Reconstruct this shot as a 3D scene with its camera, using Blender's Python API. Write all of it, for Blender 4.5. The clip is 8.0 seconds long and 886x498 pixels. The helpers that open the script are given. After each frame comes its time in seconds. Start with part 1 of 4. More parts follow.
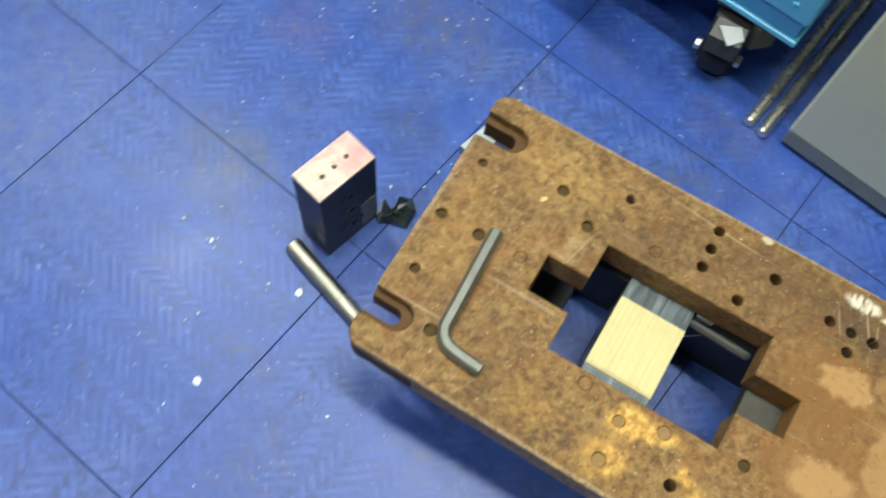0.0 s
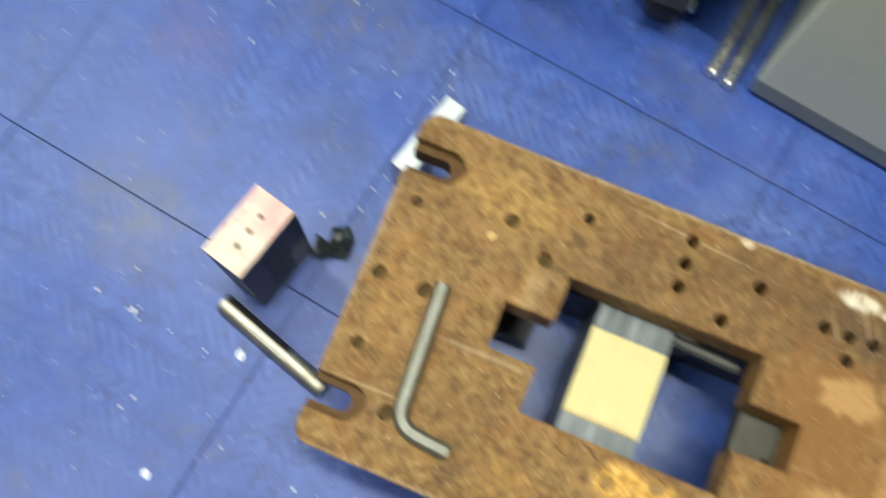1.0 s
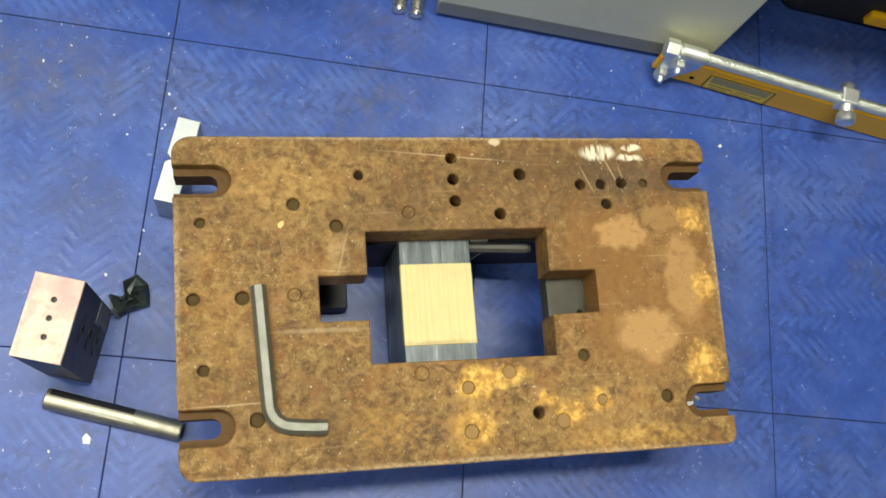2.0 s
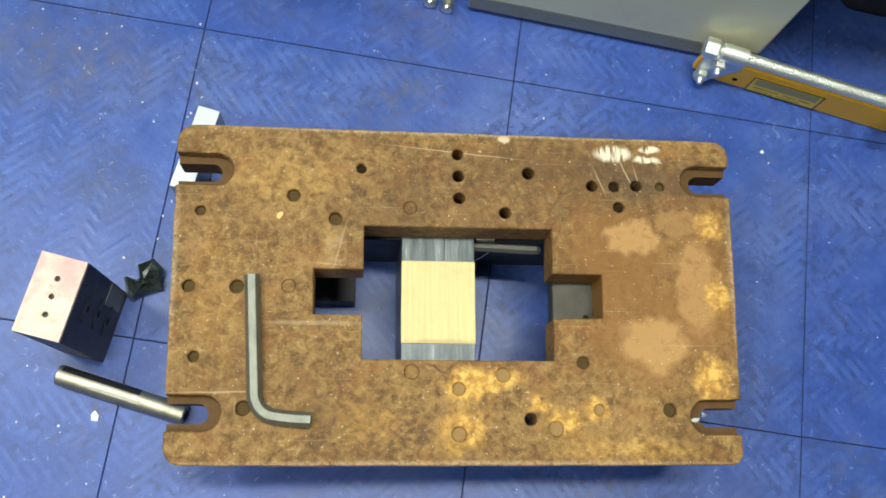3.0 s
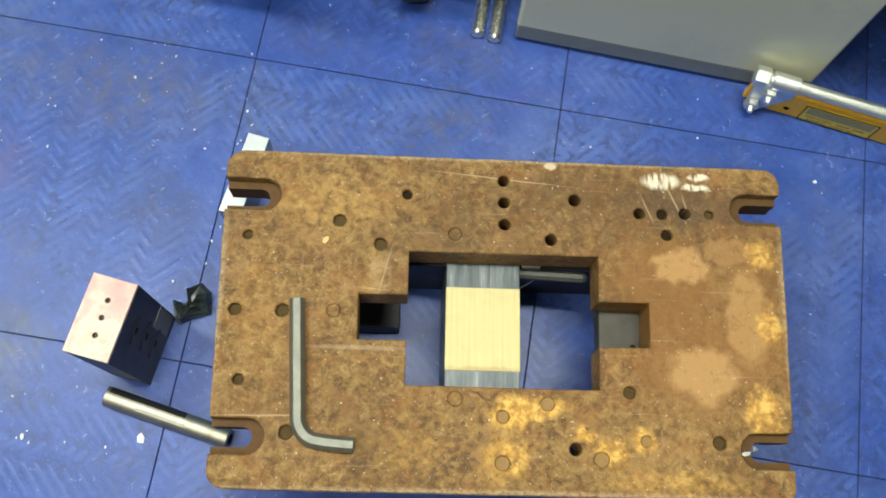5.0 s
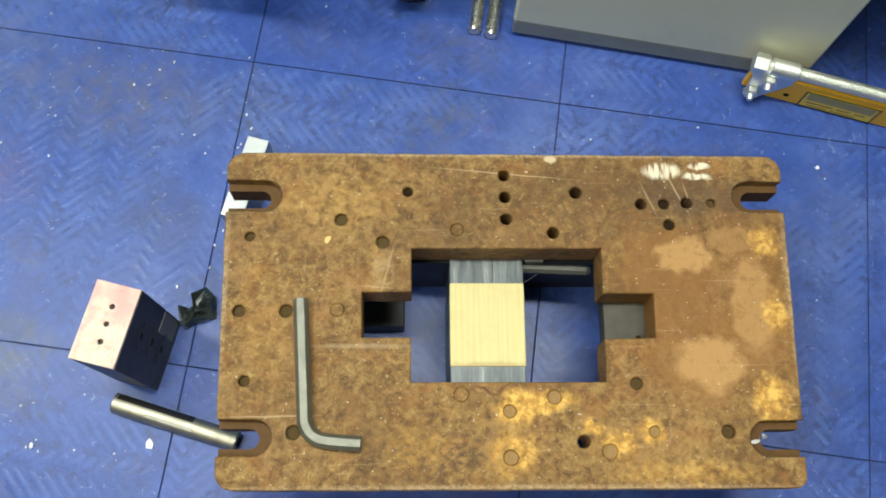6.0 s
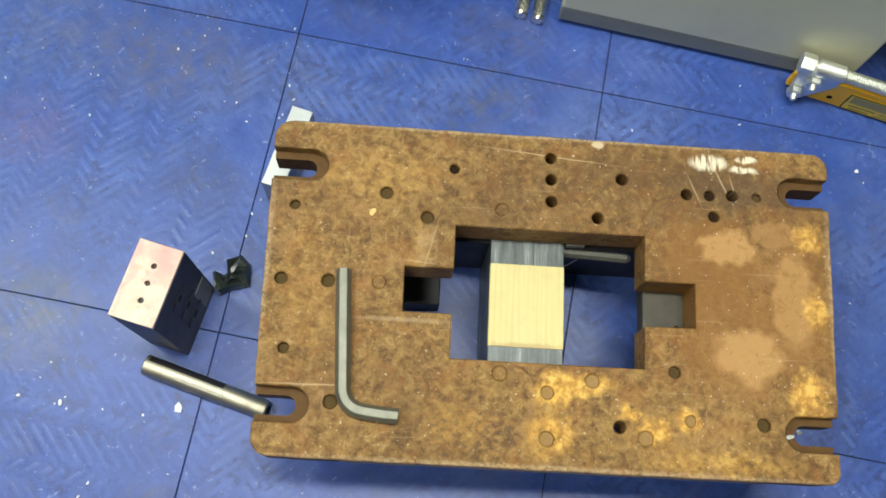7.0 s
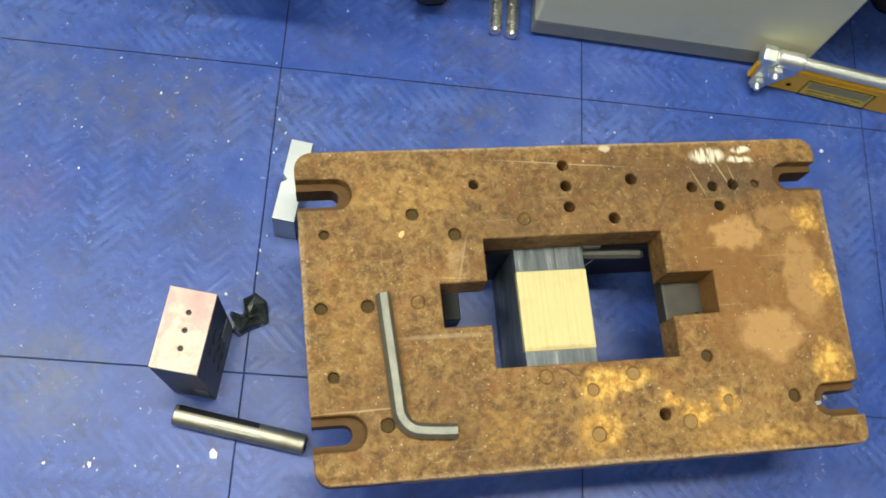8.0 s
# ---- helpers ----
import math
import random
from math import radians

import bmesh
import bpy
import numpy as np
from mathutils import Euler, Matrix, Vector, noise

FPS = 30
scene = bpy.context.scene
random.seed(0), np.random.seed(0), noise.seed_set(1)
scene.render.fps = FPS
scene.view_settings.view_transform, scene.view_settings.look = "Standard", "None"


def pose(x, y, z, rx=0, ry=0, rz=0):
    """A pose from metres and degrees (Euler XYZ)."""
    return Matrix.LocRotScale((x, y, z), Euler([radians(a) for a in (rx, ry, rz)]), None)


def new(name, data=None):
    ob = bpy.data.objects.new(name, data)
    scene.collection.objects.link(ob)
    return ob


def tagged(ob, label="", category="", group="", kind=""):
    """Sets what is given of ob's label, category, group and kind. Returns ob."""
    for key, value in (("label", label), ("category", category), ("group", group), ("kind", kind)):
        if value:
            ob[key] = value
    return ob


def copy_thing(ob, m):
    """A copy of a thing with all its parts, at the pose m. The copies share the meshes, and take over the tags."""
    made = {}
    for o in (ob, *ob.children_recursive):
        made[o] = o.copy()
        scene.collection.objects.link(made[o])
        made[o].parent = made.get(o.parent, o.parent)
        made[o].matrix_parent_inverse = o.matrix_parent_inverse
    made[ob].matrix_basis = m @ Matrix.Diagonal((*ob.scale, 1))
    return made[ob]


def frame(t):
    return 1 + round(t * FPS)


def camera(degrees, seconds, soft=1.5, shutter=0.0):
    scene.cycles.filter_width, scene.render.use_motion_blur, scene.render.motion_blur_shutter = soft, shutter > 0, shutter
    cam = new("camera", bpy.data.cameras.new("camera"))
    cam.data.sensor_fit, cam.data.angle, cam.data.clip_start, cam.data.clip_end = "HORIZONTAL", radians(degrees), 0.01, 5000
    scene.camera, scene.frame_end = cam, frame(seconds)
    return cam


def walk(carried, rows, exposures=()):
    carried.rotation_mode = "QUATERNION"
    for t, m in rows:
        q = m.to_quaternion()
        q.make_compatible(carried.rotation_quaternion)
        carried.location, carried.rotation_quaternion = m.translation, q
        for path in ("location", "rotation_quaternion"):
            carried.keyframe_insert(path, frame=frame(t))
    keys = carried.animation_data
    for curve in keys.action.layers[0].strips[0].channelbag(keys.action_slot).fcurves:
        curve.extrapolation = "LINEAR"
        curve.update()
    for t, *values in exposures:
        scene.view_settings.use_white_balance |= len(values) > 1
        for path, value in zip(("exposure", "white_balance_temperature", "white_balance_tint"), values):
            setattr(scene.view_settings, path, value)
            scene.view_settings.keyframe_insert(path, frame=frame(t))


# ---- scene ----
cam = camera(53.5, 8.0, soft=1.7, shutter=0.4)
PATH = [
    (0.0, 0.2269, -0.5223, 0.7749, 22.38, -3.07, 39.28),
    (0.5, 0.2150, -0.4235, 0.7659, 19.06, -1.02, 31.66),
    (0.7, 0.1957, -0.3900, 0.7507, 15.56, -1.51, 30.47),
    (0.9, 0.1707, -0.3717, 0.7453, 15.98, 0.82, 31.34),
    (1.0, 0.1591, -0.3732, 0.7389, 14.09, -1.53, 30.60),
    (1.1, 0.1514, -0.3728, 0.7408, 10.65, -4.85, 28.28),
    (1.2, 0.1409, -0.3760, 0.7319, 9.53, -8.00, 23.53),
    (1.3, 0.1355, -0.3783, 0.7359, 9.99, -9.38, 18.34),
    (1.5, 0.1198, -0.3887, 0.7620, 12.22, -11.64, 8.87),
    (1.7, 0.1190, -0.3995, 0.7786, 15.33, -11.87, 3.09),
    (2.8, 0.2014, -0.3865, 0.7775, 14.10, -6.02, 7.23),
    (3.0, 0.2070, -0.3876, 0.7773, 14.44, -5.53, 7.75),
    (3.5, 0.2139, -0.3884, 0.7759, 14.65, -4.12, 9.17),
    (4.0, 0.2021, -0.3900, 0.7702, 14.38, -4.40, 13.66),
    (4.2, 0.1940, -0.3920, 0.7721, 15.41, -3.98, 15.60),
    (5.3, 0.2195, -0.3927, 0.7736, 16.66, -2.04, 6.37),
    (5.5, 0.2243, -0.3918, 0.7726, 16.58, -1.57, 5.63),
    (6.0, 0.2135, -0.3963, 0.7717, 16.78, -1.84, 7.59),
    (6.5, 0.1964, -0.4042, 0.7663, 15.68, -1.30, 10.80),
    (7.0, 0.1815, -0.4149, 0.7655, 16.39, -2.89, 10.70),
    (7.5, 0.1376, -0.4264, 0.7697, 17.80, -4.49, 8.18),
    (8.0, 0.0844, -0.4325, 0.7704, 18.28, -7.08, 2.83),
]
walk(cam, [(t, pose(x, y, z, rx, ry, rz)) for t, x, y, z, rx, ry, rz in PATH], exposures=[(0.0, 0.06, 6050, 2), (1.0, 0.06, 6400, 3), (1.5, 0.0, 6900, 4), (3.0, 0.05, 6300, 2), (4.0, 0.05, 6400, 2), (6.0, 0.0, 6430, 2), (8.0, 0.0, 6650, 4)])

# ---- light: a closed workshop room with fluorescent ceiling fixtures ----
ROOM = (-1.95, 2.25, -2.25, 1.95, 2.7)          # x0, x1, y0, y1, height
world = bpy.data.worlds.new("world")
world.use_nodes = True
world.node_tree.nodes["Background"].inputs[0].default_value = (0.6, 0.7, 0.9, 1)
world.node_tree.nodes["Background"].inputs[1].default_value = 0.008
scene.world = world
WARM, COOL = (1.0, 0.965, 0.90), (0.94, 0.975, 1.0)
# fixtures out of view; third added as fill for cabinet front and left floor
FIXTURES = [(0.36, -0.06, 0, 49.0, WARM), (-1.32, 0.08, 0, 35.0, COOL), (-0.76, -1.36, 0, 33.0, WARM), (0.28, 1.30, 0, 2.0, WARM)]   # x, y, turn, watts, colour


# ---- materials ----
def ramp_set(node, stops):
    el = node.color_ramp.elements
    while len(el) > 1:
        el.remove(el[-1])
    el[0].position, el[0].color = stops[0][0], (*stops[0][1], 1)
    for p, c in stops[1:]:
        e = el.new(p)
        e.color = (*c, 1)


class Mat:
    """A small builder round a Principled material."""

    def __init__(self, name, rough=0.5, metal=0.0, spec=0.5):
        self.m = bpy.data.materials.new(name)
        self.m.use_nodes = True
        self.t = self.m.node_tree
        self.b = self.t.nodes["Principled BSDF"]
        self.b.inputs["Roughness"].default_value = rough
        self.b.inputs["Metallic"].default_value = metal
        self.b.inputs["Specular IOR Level"].default_value = spec
        self.co = self.t.nodes.new("ShaderNodeTexCoord").outputs["Object"]

    def node(self, kind, **values):
        n = self.t.nodes.new(kind)
        for k, v in values.items():
            n.inputs[k].default_value = v
        return n

    def link(self, a, b):
        self.t.links.new(a, b)

    def noise(self, scale, detail=4.0, rough=0.6, vec=None, distort=0.0):
        n = self.node("ShaderNodeTexNoise", Scale=scale, Detail=detail, Roughness=rough, Distortion=distort)
        self.link(vec or self.co, n.inputs["Vector"])
        return n.outputs["Fac"]

    def stretch(self, sx, sy, sz, turn=0.0):
        n = self.node("ShaderNodeMapping")
        n.inputs["Scale"].default_value = (sx, sy, sz)
        n.inputs["Rotation"].default_value = (0, 0, radians(turn))
        self.link(self.co, n.inputs["Vector"])
        return n.outputs[0]

    def ramp(self, fac, stops):
        n = self.t.nodes.new("ShaderNodeValToRGB")
        ramp_set(n, stops)
        self.link(fac, n.inputs[0])
        return n.outputs[0]

    def mask(self, fac, lo, hi):
        n = self.node("ShaderNodeMapRange")
        n.inputs[1].default_value, n.inputs[2].default_value = lo, hi
        self.link(fac, n.inputs[0])
        return n.outputs[0]

    def mul(self, a, b, op="MULTIPLY"):
        n = self.t.nodes.new("ShaderNodeMath")
        n.operation = op
        for i, v in enumerate((a, b)):
            if isinstance(v, (int, float)):
                n.inputs[i].default_value = v
            else:
                self.link(v, n.inputs[i])
        return n.outputs[0]

    def mix(self, fac, a, b, mode="MIX"):
        n = self.t.nodes.new("ShaderNodeMix")
        n.data_type, n.blend_type = "RGBA", mode
        for i, v in ((0, fac), (6, a), (7, b)):
            if isinstance(v, (int, float)):
                n.inputs[i].default_value = v
            elif isinstance(v, tuple):
                n.inputs[i].default_value = (*v, 1)
            else:
                self.link(v, n.inputs[i])
        return n.outputs[2]

    def spot(self, x, y, rx, ry, wobble, hard=0.35, turn=0.0):
        """Mask of an uneven ellipse on the thing's own xy plane."""
        n = self.t.nodes.new("ShaderNodeVectorMath")
        n.operation = "SUBTRACT"
        self.link(wobble, n.inputs[0])
        n.inputs[1].default_value = (x, y, 0)
        d = self.t.nodes.new("ShaderNodeVectorMath")
        d.operation = "MULTIPLY"
        v = n.outputs[0]
        if turn:
            q = self.t.nodes.new("ShaderNodeVectorRotate")
            q.rotation_type = "Z_AXIS"
            q.inputs["Angle"].default_value = radians(-turn)
            self.link(v, q.inputs["Vector"])
            v = q.outputs[0]
        self.link(v, d.inputs[0])
        d.inputs[1].default_value = (1 / rx, 1 / ry, 0)
        ln = self.t.nodes.new("ShaderNodeVectorMath")
        ln.operation = "LENGTH"
        self.link(d.outputs[0], ln.inputs[0])
        return self.mask(ln.outputs["Value"], 1.0 + hard, 1.0 - hard)

    def wobble(self, scale, amount, vec=None):
        n = self.node("ShaderNodeTexNoise", Scale=scale, Detail=3.0)
        self.link(vec or self.co, n.inputs["Vector"])
        s = self.t.nodes.new("ShaderNodeVectorMath")
        s.operation = "SUBTRACT"
        self.link(n.outputs["Color"], s.inputs[0])
        s.inputs[1].default_value = (0.5, 0.5, 0.5)
        k = self.t.nodes.new("ShaderNodeVectorMath")
        k.operation = "SCALE"
        k.inputs["Scale"].default_value = amount
        self.link(s.outputs[0], k.inputs[0])
        a = self.t.nodes.new("ShaderNodeVectorMath")
        self.link(vec or self.co, a.inputs[0])
        self.link(k.outputs[0], a.inputs[1])
        return a.outputs[0]

    def bump(self, height, strength=0.3, dist=0.001):
        n = self.node("ShaderNodeBump", Strength=strength, Distance=dist)
        self.link(height, n.inputs["Height"])
        self.link(n.outputs[0], self.b.inputs["Normal"])

    def color(self, c):
        if isinstance(c, tuple):
            self.b.inputs["Base Color"].default_value = (*c, 1)
        else:
            self.link(c, self.b.inputs["Base Color"])
        return self

    def rough(self, fac, lo, hi):
        self.link(self.mul(self.mul(fac, hi - lo), lo, "ADD"), self.b.inputs["Roughness"])


def rust_material():
    k = Mat("rusted_steel", 0.6, 0.0, 0.32)
    w = k.wobble(110, 0.020)
    fine = k.noise(900, 6, 0.8)
    mid = k.noise(75, 6, 0.7)
    big = k.noise(16, 4, 0.6)
    blot = k.noise(125, 7, 0.72, None, 0.5)
    c = k.ramp(blot, [(0.33, (0.070, 0.036, 0.011)), (0.44, (0.160, 0.086, 0.026)), (0.51, (0.240, 0.136, 0.042)), (0.58, (0.330, 0.200, 0.064)), (0.68, (0.52, 0.340, 0.120))])
    c = k.mix(k.mul(k.mask(fine, 0.48, 0.34), 0.45), c, (0.085, 0.045, 0.015))
    c = k.mix(k.mul(k.mask(fine, 0.56, 0.70), 0.40), c, (0.46, 0.300, 0.100))
    fleck = k.noise(260, 8, 0.82, None, 0.4)
    c = k.mix(k.mul(k.mask(fleck, 0.55, 0.62), 0.60), c, (0.52, 0.325, 0.098))
    c = k.mix(k.mul(k.mask(fleck, 0.43, 0.36), 0.60), c, (0.066, 0.035, 0.015))
    # patches of fresher orange rust and of pinkish scale
    c = k.mix(k.mul(k.mask(k.noise(48, 4, 0.7), 0.50, 0.62), 0.55), c, (0.30, 0.122, 0.030))
    c = k.mix(k.mul(k.mask(k.noise(33, 6, 0.75, None, 0.7), 0.54, 0.64), 0.45), c, (0.42, 0.230, 0.092))
    c = k.mix(k.mul(k.mask(mid, 0.52, 0.66), 0.5), c, (0.38, 0.212, 0.060))
    pale = k.noise(150, 3, 0.6, None, 0.8)
    c = k.mix(k.mul(k.mask(pale, 0.57, 0.66), 0.50), c, (0.46, 0.290, 0.100))
    c = k.mix(k.mul(k.mask(pale, 0.42, 0.34), 0.50), c, (0.095, 0.049, 0.016))
    c = k.mix(k.mul(k.mask(mid, 0.45, 0.30), 0.55), c, (0.098, 0.054, 0.020))
    c = k.mix(k.mul(k.mask(big, 0.42, 0.66), 0.30), c, (0.22, 0.105, 0.030))
    wide = k.noise(9, 3, 0.55, None, 0.6)
    c = k.mix(k.mul(k.mask(wide, 0.50, 0.34), 0.40), c, (0.120, 0.066, 0.022))
    c = k.mix(k.mul(k.mask(wide, 0.54, 0.68), 0.30), c, (0.40, 0.225, 0.078))
    # broad darker and more golden areas
    broken = k.mask(pale, 0.40, 0.60)
    for x, y, rx, ry, a, tone in ((0.30, -0.042, 0.10, 0.030, 0.55, (0.105, 0.060, 0.026)), (0.17, -0.055, 0.07, 0.025, 0.35, (0.115, 0.065, 0.028)), (0.05, -0.20, 0.05, 0.04, 0.3, (0.13, 0.075, 0.030)), (0.184, -0.1815, 0.016, 0.0022, 1.0, (0.11, 0.050, 0.020)),
                                  (0.26, -0.222, 0.15, 0.026, 0.30, (0.42, 0.255, 0.075)), (0.075, -0.045, 0.05, 0.028, 0.45, (0.44, 0.27, 0.085))):
        c = k.mix(k.mul(k.mul(k.spot(x, y, rx, ry, k.wobble(35, 0.05), 0.55), broken), a), c, tone)
    # smooth red-brown film round the dried pools
    for x, y, rx, ry, a in ((0.325, -0.095, 0.040, 0.034, 0.72), (0.345, -0.155, 0.045, 0.040, 0.62), (0.395, -0.120, 0.024, 0.060, 0.55)):
        c = k.mix(k.mul(k.spot(x, y, rx, ry, k.wobble(40, 0.03), 0.3), a), c, (0.275, 0.128, 0.032))
    # the dried pools with a crisp tide line
    for x, y, rx, ry, a in ((0.340, -0.083, 0.022, 0.013, 0.75), (0.352, -0.166, 0.025, 0.021, 0.75), (0.389, -0.122, 0.017, 0.037, 0.6), (0.378, -0.070, 0.018, 0.010, 0.35)):
        edge = k.wobble(80, 0.021)
        c = k.mix(k.mul(k.spot(x, y, rx * 1.10, ry * 1.10, edge, 0.10), 0.45), c, (0.215, 0.098, 0.030))
        c = k.mix(k.mul(k.spot(x, y, rx, ry, edge, 0.17), k.mul(k.mask(blot, 0.20, 0.48), a)), c, (0.57, 0.330, 0.118))
    # yellow ochre rust bloom round plugs and near the edges
    bloom = k.noise(130, 4, 0.7)
    for x, y, rx, ry, a in ((0.208, -0.199, 0.015, 0.012, 1.0), (0.228, -0.195, 0.022, 0.007, 0.9), (0.203, -0.231, 0.016, 0.014, 1.0),
                            (0.281, -0.226, 0.013, 0.010, 0.9), (0.260, -0.213, 0.007, 0.006, 1.0), (0.305, -0.215, 0.007, 0.009, 0.9),
                            (0.396, -0.193, 0.014, 0.016, 0.9), (0.405, -0.130, 0.008, 0.014, 0.8), (0.404, -0.072, 0.010, 0.012, 0.7),
                            (0.137, -0.229, 0.020, 0.014, 0.4), (0.073, -0.042, 0.040, 0.020, 0.16), (0.330, -0.245, 0.05, 0.008, 0.4),
                            (0.105, -0.094, 0.008, 0.019, 0.25), (0.02, -0.135, 0.02, 0.05, 0.12)):
        m = k.mul(k.mul(k.spot(x, y, rx, ry, w, 0.35), a), k.mul(k.mask(bloom, 0.30, 0.50), k.mask(fleck, 0.24, 0.48)))
        c = k.mix(m, c, k.mix(k.mask(bloom, 0.48, 0.62), (0.60, 0.315, 0.060), (0.90, 0.56, 0.135)))
    for x, y, rx, ry in ((0.239, -0.004, 0.0050, 0.0030),):
        c = k.mix(k.spot(x, y, rx, ry, k.wobble(60, 0.002), 0.2), c, (0.66, 0.53, 0.33))
    dirt = k.spot(0.15, -0.232, 0.05, 0.016, k.wobble(60, 0.03), 0.5)
    c = k.mix(k.mul(k.mul(dirt, k.mask(k.noise(260, 3), 0.45, 0.6)), 0.7), c, (0.085, 0.05, 0.028))
    dirt = k.spot(0.36, -0.036, 0.055, 0.014, k.wobble(60, 0.03), 0.5)
    c = k.mix(k.mul(dirt, 0.5), c, (0.10, 0.062, 0.035))
    # scraped bright streaks
    scratch = k.noise(1.0, 2, 0.5, k.stretch(420, 50, 1, 8))
    for x, y, rx, ry in ((0.327, -0.0135, 0.014, 0.0065), (0.357, -0.009, 0.008, 0.003), (0.355, -0.018, 0.010, 0.003)):
        c = k.mix(k.mul(k.spot(x, y, rx, ry, k.wobble(150, 0.006), 0.25), k.mask(scratch, 0.34, 0.50)), c, (0.86, 0.76, 0.55))
    streak = k.mask(k.noise(1.0, 3, 0.5, k.stretch(14, 420, 1, -7)), 0.66, 0.76)
    c = k.mix(k.mul(streak, 0.45), c, (0.50, 0.36, 0.20))
    streak = k.mask(k.noise(1.0, 3, 0.5, k.stretch(300, 18, 1, 24)), 0.69, 0.78)
    c = k.mix(k.mul(streak, 0.42), c, (0.45, 0.33, 0.18))
    thin = k.wobble(60, 0.0012)
    for x, y, hl, hw, turn, a in ((0.200, -0.0165, 0.046, 0.0005, -5, 0.6), (0.337, -0.030, 0.016, 0.0006, -65, 0.6), (0.315, -0.037, 0.012, 0.0005, -68, 0.5), (0.346, -0.034, 0.010, 0.0005, -76, 0.5),
                                  (0.096, -0.1535, 0.034, 0.0016, 0, 0.35), (0.030, -0.2045, 0.028, 0.0006, 1, 0.55), (0.112, -0.094, 0.018, 0.0007, 76, 0.4),
                                  (0.104, -0.1085, 0.010, 0.0007, -4, 0.4)):
        c = k.mix(k.mul(k.spot(x, y, hl, hw, thin, 0.5, turn), a), c, (0.62, 0.47, 0.27))
    # rubbed edges
    for x, y, rx, ry in ((-0.0110, -0.125, 0.0035, 0.075), (0.20, -0.2550, 0.19, 0.0022), (0.4195, -0.125, 0.0035, 0.07), (0.20, -0.0008, 0.19, 0.0018)):
        c = k.mix(k.mul(k.mul(k.spot(x, y, rx, ry, k.wobble(120, 0.003), 0.5), k.mask(fleck, 0.40, 0.56)), 0.7), c, (0.58, 0.43, 0.24))
    c = k.mix(k.mul(k.spot(0.108, -0.096, 0.0085, 0.017, k.wobble(120, 0.004), 0.25), k.mul(k.mask(pale, 0.35, 0.55), 0.5)), c, (0.48, 0.34, 0.17))
    specks = k.mask(k.noise(430, 2, 0.5), 0.70, 0.75)
    c = k.mix(k.mul(specks, 0.8), c, (0.80, 0.68, 0.48))
    k.color(c)
    k.rough(fleck, 0.30, 0.78)
    k.bump(k.mul(k.mul(fine, fleck, "ADD"), k.mul(mid, 0.8), "ADD"), 0.6, 0.0009)
    return k.m


